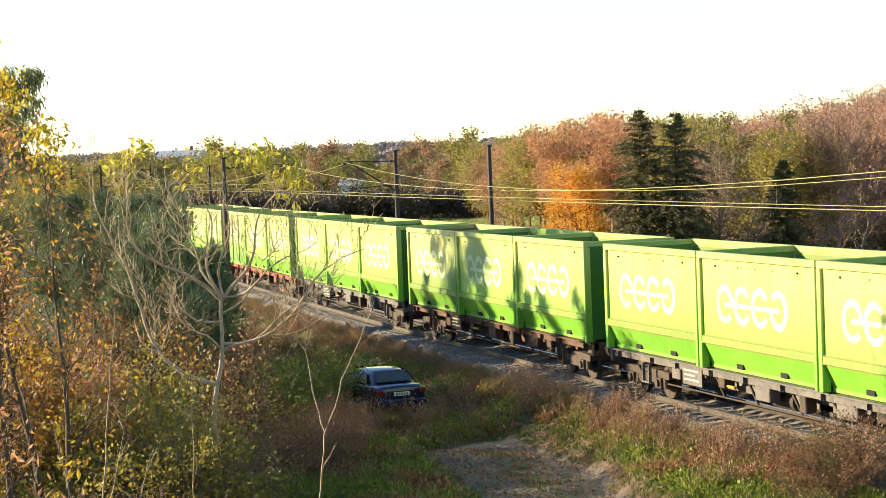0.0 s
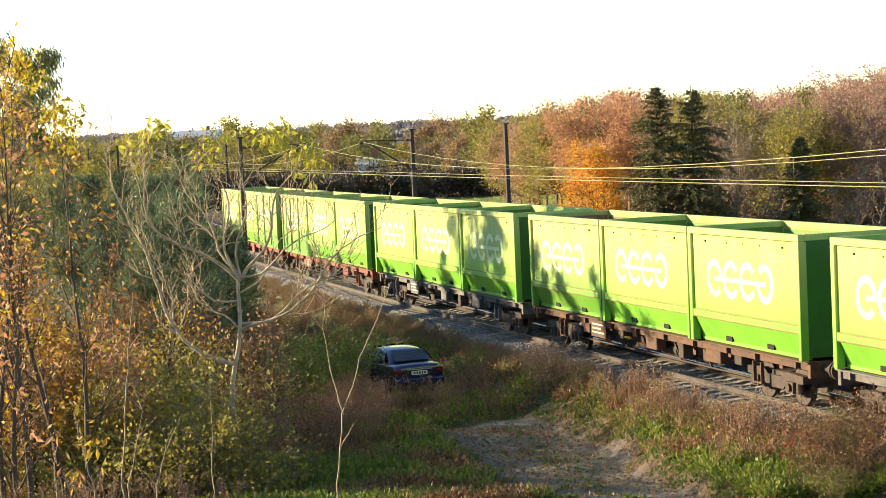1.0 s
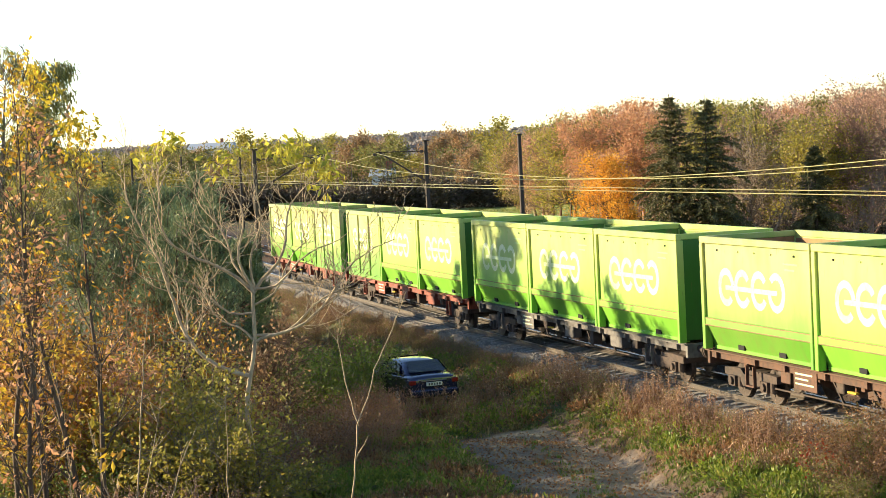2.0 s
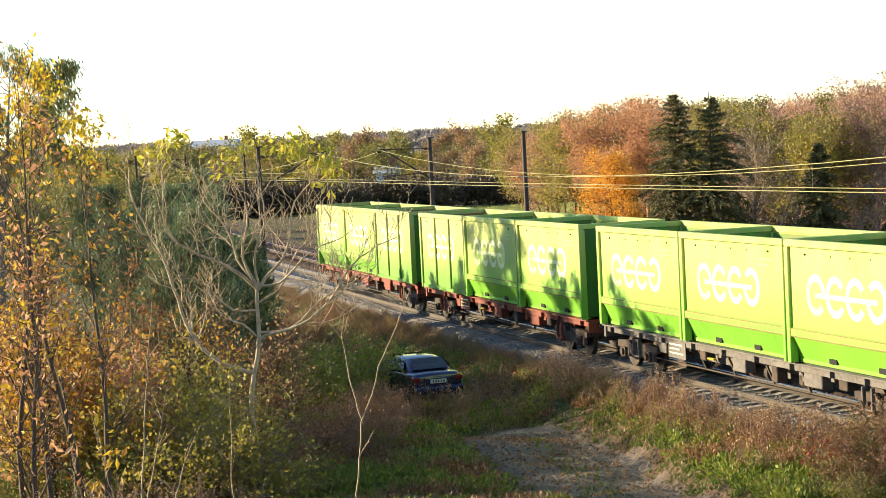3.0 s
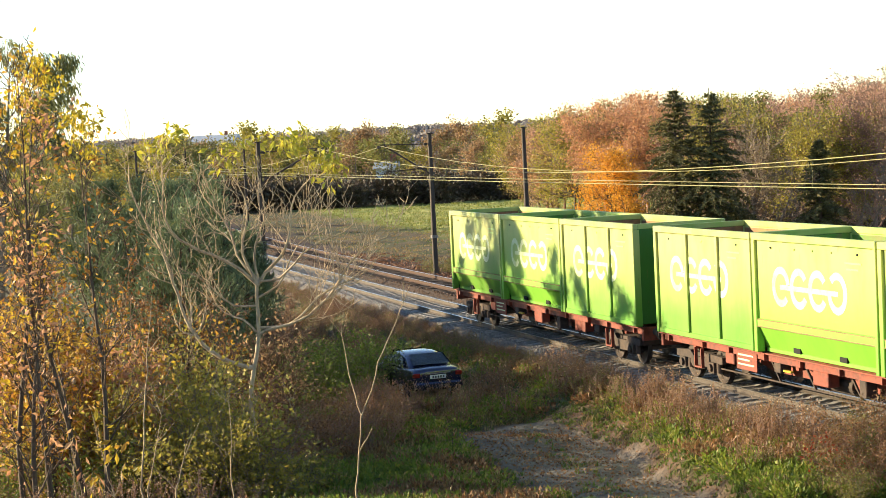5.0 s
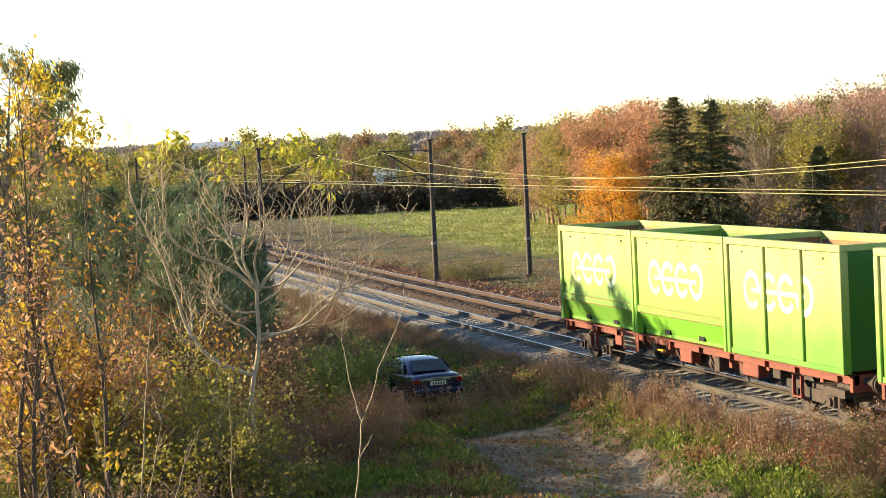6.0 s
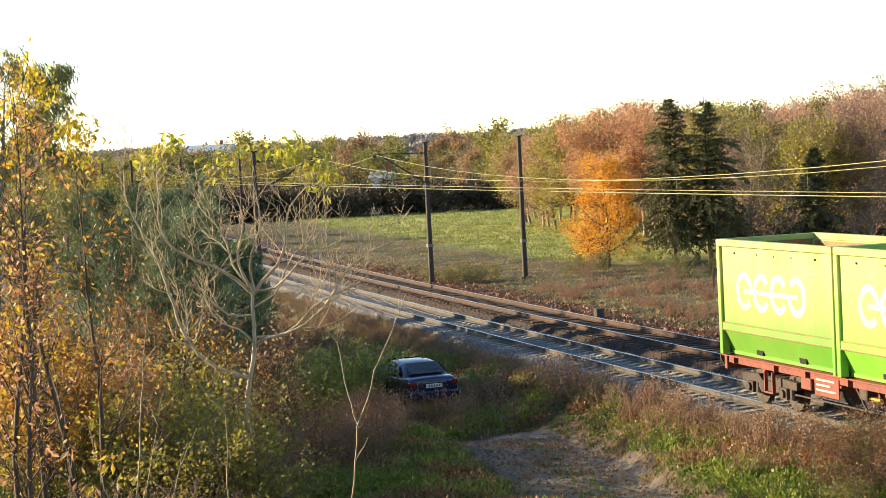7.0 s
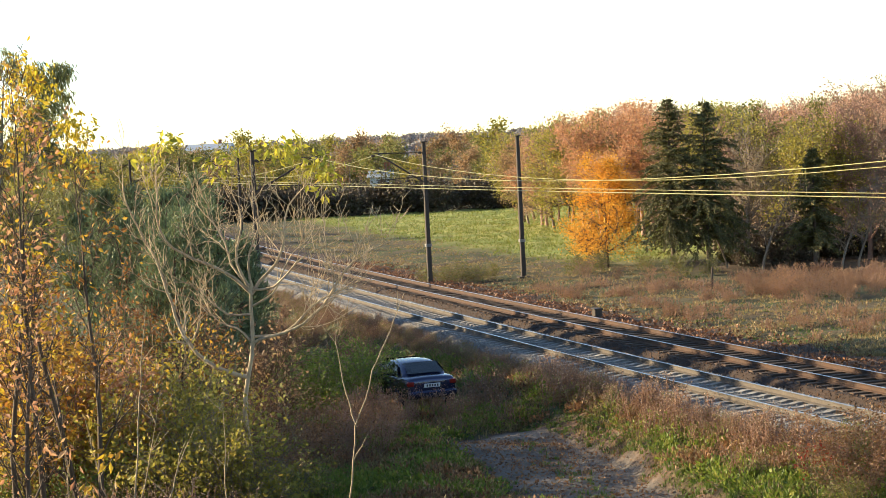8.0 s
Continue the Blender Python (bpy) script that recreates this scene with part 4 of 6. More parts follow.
def build_wood():
    """The wood on the slope: russet towards the meadow, green and yellow behind the spruces, bare further on."""
    kinds = {
        "russet": wood_tree(100, 9000, 0.17, BARK_RED, L_RUSSET, "round-headed autumn tree with russet leaves at the wood's edge"),
        "pink": wood_tree(101, 6500, 0.15, BARK_RED, L_PINKBROWN, "autumn tree with pinkish-brown leaves and fine twigs"),
        "brown": wood_tree(102, 6500, 0.16, BARK, L_BROWN, "half-bare tree with brown leaves"),
        "twiggy": wood_tree(103, 1500, 0.13, BARK_RED, L_PINKBROWN, "nearly bare tree with dense reddish twigs", (16, 9, 6)),
        "bare": wood_tree(104, 300, 0.12, BARK, L_BROWN, "bare grey-brown tree with fine twigs", (15, 8, 5), 0.85),
        "gold": wood_tree(105, 8000, 0.17, BARK, L_GOLDGREEN, "round-headed tree with yellow-green autumn leaves"),
        "green": wood_tree(106, 9500, 0.18, BARK_DARK, L_OLIVE, "dense round-headed tree with olive-green leaves", wide=0.9)}
    mixes = ((0.066, "brown russet gold brown pink green"), (0.115, "russet russet pink russet brown"), (0.150, "gold brown green twiggy"),
             (0.178, "green gold twiggy bare pink"), (0.195, "russet gold twiggy pink"), (9.0, "twiggy bare twiggy brown pink bare"))
    rng = np.random.default_rng(7)
    places = []
    for _ in range(7000):
        y = rng.uniform(108, 192)
        x = rng.uniform(0.03, 0.262) * y
        if x < np.interp(y, (108, 118, 140, 165, 192), (17.5, 17.5, 16.0, 9.5, 6.5)):
            continue
        gap = 2.7 if y < 130 else 3.3
        if all((x - a) ** 2 + (y - b) ** 2 > gap * gap for a, b in places):
            places.append((x, y))
    fresh = set(kinds)
    for x, y in places[:150]:
        a = x / y + rng.normal() * 0.006
        mix = next(m for lim, m in mixes if a < lim).split()
        kind = mix[int(rng.integers(0, len(mix)))]
        slope = np.interp(x / y, (0.03, 0.063, 0.080, 0.100, 0.120, 0.176, 0.186, 0.201, 0.216, 0.233, 0.262), (0.006, 0.0070, 0.0155, 0.0185, 0.0150, 0.0130, 0.0165, 0.0165, 0.0200, 0.0250, 0.0270))
        top = 6.78 + slope * y * rng.uniform(0.86, 1.0) - (1.2 if y < 125 else 0.0) * rng.random()
        z = stand(x, y, 0.05)
        size = (top - z) / 9.0
        m = pose(x, y, z, 0, 0, rng.uniform(0, 360))
        ob = kinds[kind]
        if kind in fresh:
            fresh.remove(kind)
        else:
            ob = copy_thing(ob, m)
        wide = size * rng.uniform(0.85, 1.1)
        ob.matrix_basis = m @ Matrix.Diagonal((wide, wide, size, 1))
    for kind in fresh:
        put(kinds[kind], 30.0, 150.0)


build_wood()


def belt():
    """The trees and the dark hedge beyond the meadow."""
    protos = []
    for i, (leaf, n, bark, label) in enumerate((
            (L_OLIVE, 1900, BARK, "olive-green tree beyond the meadow"), (L_GOLDGREEN, 1900, BARK, "yellow-green tree beyond the meadow"),
            (L_BROWN, 1600, BARK, "brown autumn tree beyond the meadow"), (L_OLIVE, 1500, BARK, "grey-green half-bare tree beyond the meadow"))):
        t = plant("tree", 200 + i, tree_cfg((7, 4, 2), min_r=0.025, start=(0.15, 0.2)), 8.0, 0.16, n, 0.34, bark, leaf, scatter=0.5)
        protos.append(tagged(t, label, "tree", "trees beyond the meadow"))
    rng = np.random.default_rng(9)
    places = []
    for _ in range(3000):
        y = rng.uniform(238, 400)
        x = rng.uniform(-0.25, 0.15) * y
        if all((x - a) ** 2 + (y - b) ** 2 > 15 for a, b in places):
            places.append((x, y))
    scatter(protos, places[:190], 12, 0.75, 1.2)
    # trees along the railway further on
    scatter(protos[:2], [(-25, 168), (-30, 172), (-33, 184), (-38, 190), (-40, 205), (-47, 210), (-30, 150), (-36, 160), (-24, 140), (-29, 132), (-33, 142), (-45, 185)], 13, 0.55, 0.85)
    hedge = []
    for i, (leaf, label) in enumerate(((L_HEDGE, "dark olive thicket along the meadow's edge"), (L_HEDGE, "dark brown thicket along the meadow's edge"))):
        h = plant("thicket", 220 + i, shrub_cfg((5, 3), min_r=0.016), 3.0, 0.04, 1300, 0.34, BARK_DARK, leaf, stems=8, spread=0.42, scatter=0.35)
        hedge.append(tagged(h, label, "thicket", "thickets along the meadow"))
    pl = [(-48 + 1.25 * k + rng.normal() * 0.5, 230 + rng.normal() * 1.6) for k in range(66)]
    scatter(hedge, pl, 14, 1.0, 1.35)
    under = [(rng.uniform(0.145, 0.26), rng.uniform(107, 128)) for _ in range(46)]
    scatter(hedge, [(a * b, b) for a, b in under], 15, 0.3, 0.7)


belt()

orange = tagged(plant("maple_tree", 31, tree_cfg((26, 7, 4), min_r=0.012, start=(0.07, 0.1), up=0.03, angle=(48, 75), ratio=(0.44, 0.62)), 5.7, 0.13, 21000, 0.115, BARK_DARK, L_ORANGE, scatter=0.30),
                "bright orange autumn maple at the meadow's edge", "tree")
put(orange, 9.4, 113.0)


def build_spruce(seed, height, spread, mat, label, name="spruce_tree", clear=0.12, density=1.0):
    rng = np.random.default_rng(seed)
    segs = [(0, 0, -0.2, 0, 0, height * 0.5, 0.14, 0.09), (0, 0, height * 0.5, 0, 0, height, 0.09, 0.015)]
    pts, dirs = [], []
    z = height * clear
    while z < height * 0.985:
        f = (z - height * clear) / (height * (1 - clear))
        reach = spread * (1 - f) ** 0.85 * (0.7 + 0.3 * min(1, f * 5)) * (1.0 + 0.22 * math.sin(f * 37 + seed)) + 0.04
        for k in range(int(rng.integers(6, 9)) if f < 0.9 else 4):
            a = rng.uniform(0, 2 * math.pi)
            L = reach * rng.uniform(0.55, 1.15)
            p = np.array((0, 0, z))
            d = np.array((math.cos(a), math.sin(a), 0.15 + 0.35 * f))
            steps = max(3, int(L / 0.22))
            for i in range(steps):
                d = d + np.array((0, 0, -0.12 + 0.10 * (i / steps > 0.6))) + rng.normal(size=3) * 0.05
                d /= np.linalg.norm(d)
                q = p + d * L / steps
                segs.append((*p, *q, 0.022 * (1 - i / steps) + 0.006, 0.022 * (1 - (i + 1) / steps) + 0.006))
                for _ in range(int(10 * density)):
                    pts.append(p + (q - p) * rng.random() + rng.normal(size=3) * 0.035)
                    dirs.append(d * 0.7 + np.cross(d, (0, 0, 1)) * rng.choice((-1, 1)) * 0.8 + np.array((0, 0, -0.25)))
                p = q
        z += height * 0.026 * rng.uniform(0.7, 1.3)
    tree = tagged(new(name), label, "tree")
    v, f = tubes(segs)
    piece("trunk", mesh_of("wood", v, f, BARK_DARK, True), tree)
    v, f = leaf_quads(rng, pts, 0.23, 0.30, dirs, 0.1)
    piece("crown", mesh_of("needles", v, f, mat), tree)
    return tree


put(build_spruce(51, 9.8, 3.1, L_SPRUCE, "tall dark spruce with a bare lower trunk", clear=0.20), 12.45, 105.6)
put(build_spruce(52, 9.7, 3.7, L_SPRUCE, "broad dark spruce with a bare lower trunk", clear=0.20), 14.4, 105.6)
put(build_spruce(53, 6.6, 2.0, L_SPRUCE, "smaller dark spruce before the wood", clear=0.20), 19.9, 103.5)
put(build_spruce(54, 3.6, 1.0, L_SPRUCE, "low young spruce between bare trees", clear=0.1), 16.3, 110.5)

bare = tagged(plant("birch_tree", 61, tree_cfg((9, 5, 4), bend=0.14), 5.4, 0.09, 120, 0.14, BARK, L_BROWN), "slim bare tree before the wood", "tree", "bare trees before the wood")
scatter([bare], [(17.0, 103.5), (22.3, 104), (24.2, 105), (21.2, 103), (15.6, 107)], 62, 0.75, 1.1)

# ---- trees and shrubs near the camera's hill ----
WALNUT_LIMBS = (  # height on the stem, lean from upright, length, how far it curls up again, radius at the foot, depth
    (2.65, -52, 6.4, 62, 0.050, 0.5), (4.68, -64, 4.3, 66, 0.042, -0.4), (3.55, -52, 1.9, 10, 0.026, 0.7), (3.65, 70, 3.2, 18, 0.036, 0.6),
    (3.45, 58, 4.6, 10, 0.036, -0.5), (4.75, 28, 3.0, 4, 0.042, 0.3), (4.8, 70, 3.0, 26, 0.030, -0.7), (4.7, -8, 2.9, 4, 0.036, 0.2),
    (4.8, 4, 2.8, 2, 0.030, -0.5), (4.85, -40, 3.2, 36, 0.030, 0.9), (4.2, -70, 2.4, 40, 0.026, -0.8), (4.4, 50, 2.6, 30, 0.026, 0.9))


WALNUT_LIFT, WALNUT_SIZE = 0.88, 0.904


def build_walnut():
    """A low crooked stem that parts into long spreading limbs."""
    rng = np.random.default_rng(77)
    cfg = {"top": 1, "min": 0.007, "leafy": -1,
           1: {"n": 6, "bend": 0.17, "up": 0.13, "kids": 5, "from": (0.15, 0.3), "angle": (25, 60), "ratio": (0.35, 0.65), "thin": 0.65, "taper": 0.7},
           0: {"n": 4, "bend": 0.20, "up": 0.12}}
    segs = []

    def stem_x(z):
        return 0.02 + 0.105 * max(z - 1.6, 0)

    zs = np.linspace(-1.05, 4.9, 14)
    for a, b in zip(zs, zs[1:]):
        segs.append((stem_x(a) + 0.06 * math.sin(2.3 * a), 0, a, stem_x(b) + 0.06 * math.sin(2.3 * b), 0, b, 0.075 - 0.006 * (a + 0.2), 0.075 - 0.006 * (b + 0.2)))
    for z0, lean, length, curl, r, depth in WALNUT_LIMBS:
        m = max(8, int(length / 0.28))
        p = np.array((stem_x(z0), 0.0, z0))
        wob = rng.uniform(0, 6)
        for k in range(m):
            f = k / m
            a = radians(lean - math.copysign(curl, lean) * f ** 1.3 + 20 * math.sin(wob + 8 * f))
            d = np.array((math.sin(a), depth / length + 0.12 * math.cos(wob + 5 * f), math.cos(a))) + rng.normal(size=3) * 0.07
            d /= np.linalg.norm(d)
            q = p + d * length / m
            r0, r1 = 1.2 * r * (1 - 0.72 * f), 1.2 * r * (1 - 0.72 * (k + 1) / m)
            segs.append((*p, *q, r0, r1))
            for _ in range(int(rng.random() < 0.9) + int(rng.random() < 0.35) if f > 0.2 else 0):
                side = rng.normal(size=3) * np.array((1, 0.8, 0.7)) + np.array((0, 0, 0.3))
                kd = d * 0.65 + side / np.linalg.norm(side) * 0.75
                grow(rng, q, kd / np.linalg.norm(kd), rng.uniform(0.9, 2.1) * (1 - 0.40 * f), max(r1 * 0.5, 0.009), 1, cfg, segs, [])
            p = q
    tree = tagged(new("walnut_tree"), "nearly bare spreading tree with pale crooked limbs", "tree")
    v, f = tubes(segs, 0.02)
    v[:, 2] += WALNUT_LIFT
    piece("trunk", mesh_of("wood", v * WALNUT_SIZE, f, BARK_WALNUT, True), tree)
    return tree


walnut = put(build_walnut(), -4.70, 42.5)
rng = np.random.default_rng(78)
tops = []
for cx, cz, n in ((-6.85, 7.25, 46), (-7.25, 6.85, 40), (-5.5, 6.75, 44), (-5.6, 6.45, 20), (-4.85, 7.0, 18), (-4.0, 6.9, 60), (-3.75, 7.05, 40), (-3.1, 6.6, 60), (-2.95, 6.35, 40), (-2.9, 5.9, 14)):
    tops.append(np.stack((rng.normal(cx + 5.2, 0.20, n), rng.normal(0, 0.35, n), rng.normal(cz + 1.3 + WALNUT_LIFT, 0.13, n)), 1) * WALNUT_SIZE)
tops = np.concatenate(tops)
v, f = leaf_quads(rng, tops + rng.normal(size=tops.shape) * 0.07, 0.20, 0.42, None, 0.9)
tagged(piece("last_leaves", mesh_of("foliage", v, f, L_YELLOWGREEN), walnut, None, "few drooping yellow-green leaves"), kind="stuff")

sap_cfg = tree_cfg((16, 4, 3), up=0.10, min_r=0.007, angle=(22, 45), bend=0.07, start=(0.2, 0.3), ratio=(0.18, 0.30))
for i, (x, y, h, n, turn, leaf) in enumerate(((-8.55, 39.2, 10.0, 460, 0, L_YELLOW), (-9.3, 40.0, 9.0, 420, 80, L_RUSSET), (-8.1, 40.5, 9.0, 320, 200, L_YELLOW), (-7.6, 40.2, 8.2, 240, 120, L_GOLD),
                                              (-8.75, 38.6, 5.6, 300, 140, L_RUSSET), (-9.2, 42.5, 6.0, 900, 50, L_GOLD))):
    t = plant("ash_sapling", 300 + i, sap_cfg, h, 0.072, int(n * 1.1), 0.15, BARK_DARK, leaf, scatter=0.20, hang=0.6, ratio=0.5)
    put(tagged(t, "slender young tree with yellow autumn leaves" if leaf is L_YELLOW else "slender young tree with dry brown leaves", "tree", "saplings below the camera"), x, y, turn)
    if i == 0:
        tall_one = t
rng = np.random.default_rng(79)
tops = []
for cx, cz, n in ((-8.5, 8.75, 46), (-8.75, 8.2, 46), (-8.2, 8.45, 30), (-7.75, 7.7, 46), (-7.4, 7.6, 26), (-8.4, 7.5, 26), (-7.5, 7.0, 20), (-8.8, 7.3, 24)):
    tops.append(np.stack((rng.normal(cx + 8.55, 0.15, n), rng.normal(0.5, 0.3, n), rng.normal(cz, 0.16, n) - tall_one.matrix_basis.translation.z), 1))
tops = np.repeat(np.concatenate(tops), 3, axis=0)
v, f = leaf_quads(rng, tops + rng.normal(size=tops.shape) * 0.06, 0.135, 0.45, None, 0.9)
tagged(piece("top_leaves", mesh_of("foliage", v, f, L_YELLOWTOP), tall_one, None, "bright yellow leaves at the top"), kind="stuff")

for i, (x, y, h, n, leaf, lab) in enumerate(((-8.6, 43.5, 3.8, 2200, L_GOLD, "dense shrub with orange-brown autumn leaves"), (-9.8, 44.5, 3.8, 1800, L_YELLOW, "dense shrub with yellow and brown leaves"),
                                             (-8.3, 44.0, 3.6, 2000, L_RUSSET, "dense shrub with russet autumn leaves"), (-11.0, 46.0, 4.0, 1800, L_GOLD, "dense shrub with orange-brown autumn leaves"))):
    t = plant("shrub", 320 + i, shrub_cfg((8, 5)), h, 0.03, n, 0.15, BARK_RED, leaf, stems=8, spread=0.22, scatter=0.22)
    put(tagged(t, lab, "shrub", "autumn shrubs"), x, y, 40 * i)

for i, (x, y, h, leaf, lab) in enumerate(((-11.2, 48.0, 3.9, L_GOLD, "tall shrub thick with orange-brown leaves"), (-12.6, 50.0, 4.2, L_BROWN, "tall shrub thick with brown leaves"),
                                          (-10.8, 52.5, 4.0, L_RUSTLEAF, "tall shrub thick with dark rusty leaves"))):
    t = plant("shrub", 330 + i, shrub_cfg((9, 5)), h, 0.035, 3800, 0.15, BARK_DARK, leaf, stems=9, spread=0.2, scatter=0.2)
    put(tagged(t, lab, "shrub", "autumn shrubs"), x, y, 70 * i)

willow_cfg = tree_cfg((14, 7, 7), up=-0.12, min_r=0.008, angle=(30, 60), bend=0.08, leafy_level=0, start=(0.3, 0.35), ratio=(0.4, 0.55))
willow_cfg[0].update(n=6, up=-0.5)
willow_cfg[1].update(up=-0.2)
willow = tagged(plant("willow_tree", 81, willow_cfg, 12.0, 0.20, 26000, 0.23, BARK, L_WILLOW, scatter=0.14, hang=1.2, ratio=0.22), "weeping willow with grey-green hanging twigs", "tree")
put(willow, -16.8, 70.0)

pine_cfg = tree_cfg((24, 6, 3), up=0.12, min_r=0.009, angle=(48, 78), bend=0.07, leafy_level=1, start=(0.1, 0.15), ratio=(0.24, 0.34))
for i, (x, y, h) in enumerate(((-10.3, 73.5, 6.2), (-12.7, 75.5, 5.8), (-8.4, 76.0, 5.0), (-14.9, 78.0, 6.2), (-11.5, 68.5, 6.9), (-9.5, 70.5, 6.4), (-10.3, 81.5, 5.2), (-8.4, 80.5, 4.4), (-8.2, 63.5, 7.3), (-10.6, 65.5, 7.4), (-7.9, 59.2, 6.9), (-8.4, 57.6, 6.8), (-9.0, 61.2, 7.1))):
    t = plant("pine_tree", 90 + i, pine_cfg, h * 0.95, 0.09, 7000, 0.19, BARK_DARK, L_PINE, scatter=0.13, hang=-0.4, ratio=0.22)
    put(tagged(t, "young blue-green pine behind the bare tree", "tree", "young pines"), x, y, 60 * i)

for i, (x, y, h, n, leaf) in enumerate(((-7.6, 52.0, 4.0, 450, L_GOLD), (-6.2, 55.0, 4.2, 300, L_BROWN), (-8.8, 50.0, 3.8, 600, L_GOLD), (-5.2, 54.0, 3.2, 200, L_BROWN), (-9.6, 56.0, 4.8, 600, L_RUSTLEAF))):
    t = plant("shrub", 360 + i, shrub_cfg((9, 5), min_r=0.008), h, 0.035, n * 2, 0.13, BARK_TWIG, leaf, stems=6, spread=0.28, scatter=0.15)
    put(tagged(t, "nearly bare shrub with a tangle of brown twigs", "shrub", "bare shrubs behind the spreading tree"), x, y, 50 * i)

SHRUBS = []
for i, (h, n, size, leaf, bark, stems, lab) in enumerate((
        (2.6, 2200, 0.10, L_GOLDGREEN, BARK, 8, "yellow-green leafy shrub in rough grass"),
        (2.0, 1800, 0.10, L_GREEN, BARK, 8, "fresh green leafy shrub in rough grass"),
        (2.4, 1300, 0.10, L_DRY, BARK_RED, 9, "brown shrub with dry leaves in rough grass"),
        (1.7, 1500, 0.10, L_OLIVE, BARK, 8, "low olive-green shrub in rough grass"),
        (1.8, 600, 0.075, L_DRY, BARK_RED, 9, "dry shrub with thin reddish twigs in rough grass"))):
    t = plant("shrub", 340 + i, shrub_cfg((6, 3)), h, 0.018, n, size, bark, leaf, stems=stems, spread=0.33, scatter=0.16)
    SHRUBS.append(tagged(t, lab, "shrub", "shrubs in the rough grass"))


def set_shrubs(k, places, seed, lo=0.8, hi=1.2):
    scatter([SHRUBS[k]], places, seed, lo, hi)


set_shrubs(0, [(-7.1, 49.0), (-7.8, 49.4), (-6.9, 50.6), (-8.9, 43.0), (-5.5, 42.0), (-6.3, 42.6), (-7.2, 43.2), (-4.9, 41.6), (-4.4, 42.0)], 21, 0.8, 1.25)
set_shrubs(1, [(-3.6, 62.0), (-2.9, 61.0), (-4.4, 63.0), (-3.4, 59.6), (-2.4, 62.8), (-4.9, 60.8), (-8.0, 42.0), (-10.3, 41.8)], 22, 0.8, 1.05)
set_shrubs(2, [(-5.6, 44.2), (-4.6, 45.0), (-3.9, 46.2), (-4.9, 47.5), (-7.6, 43.0), (-3.6, 49.5), (-10.6, 43.4), (-4.4, 51.5), (-5.8, 52.5), (-2.9, 52.5)], 23, 0.5, 0.75)
set_shrubs(3, [(-9.2, 40.8), (-8.0, 41.3), (-6.7, 41.6), (-7.4, 42.4), (-5.5, 42.2), (-10.5, 40.6), (-5.9, 43.2), (-4.3, 43.4), (-3.5, 44.4), (-6.2, 54.5), (-7.6, 53.0), (-9.0, 51.0),
               (-1.2, 105.0), (0.6, 106.0), (1.5, 105.6), (2.4, 106.6), (-0.2, 106.5)], 24, 0.55, 0.9)
set_shrubs(4, [(-3.9, 48.0), (-2.6, 49.0), (-3.3, 50.4), (-2.1, 50.6), (-1.9, 52.2), (-2.5, 54.0), (-1.6, 56.0), (-2.9, 55.4), (-4.6, 48.6), (-5.3, 49.4)], 25, 0.6, 0.95)
set_shrubs(3, [(5.8, 106.5), (7.2, 108.0), (8.6, 109.0), (11, 107.5), (12.2, 102.0), (13.8, 101.0)], 26, 0.55, 0.85)

set_shrubs(3, [(-7.2, 70), (-8.5, 74), (-6.0, 68), (-9.6, 79), (-10.5, 83), (-11.6, 88), (-13, 93), (-5.2, 65.5), (-8.8, 70), (-11.5, 79), (-13.5, 86), (-7.0, 66), (-6.4, 60), (-7.8, 58), (-9.4, 60), (-8.6, 63), (-5.4, 58)], 27, 0.7, 1.05)
set_shrubs(2, [(13.5, 90), (14.4, 88.5), (15.4, 87), (16.2, 88), (17.0, 85.5), (14.9, 85.8), (16.0, 84.5), (18.0, 87), (18.8, 85.0), (17.4, 83.5)], 28, 0.4, 0.62)
set_shrubs(4, [(14.0, 89.6), (15.0, 86.4), (16.6, 86.6), (17.7, 84.6), (19.3, 86.3), (10.5, 100), (9.0, 102), (11.4, 98), (7.4, 103)], 29, 0.45, 0.75)
set_shrubs(3, [(8.0, 38.0), (8.4, 39.4), (7.6, 37.2), (8.85, 40.6), (8.9, 42.2), (7.5, 38.8), (8.2, 41.2)], 30, 0.4, 0.6)
set_shrubs(2, [(7.9, 40.2), (8.6, 38.6), (8.9, 39.6), (8.3, 40.0), (9.2, 41.0), (8.0, 38.2)], 32, 0.5, 0.7)
red = tagged(plant("shrub", 371, shrub_cfg((5, 4)), 1.0, 0.010, 320, 0.10, BARK_RED, L_RED, stems=5, spread=0.25, scatter=0.1), "small shrub with bright red leaves beside dry weeds", "shrub")
put(red, 7.7, 39.6)


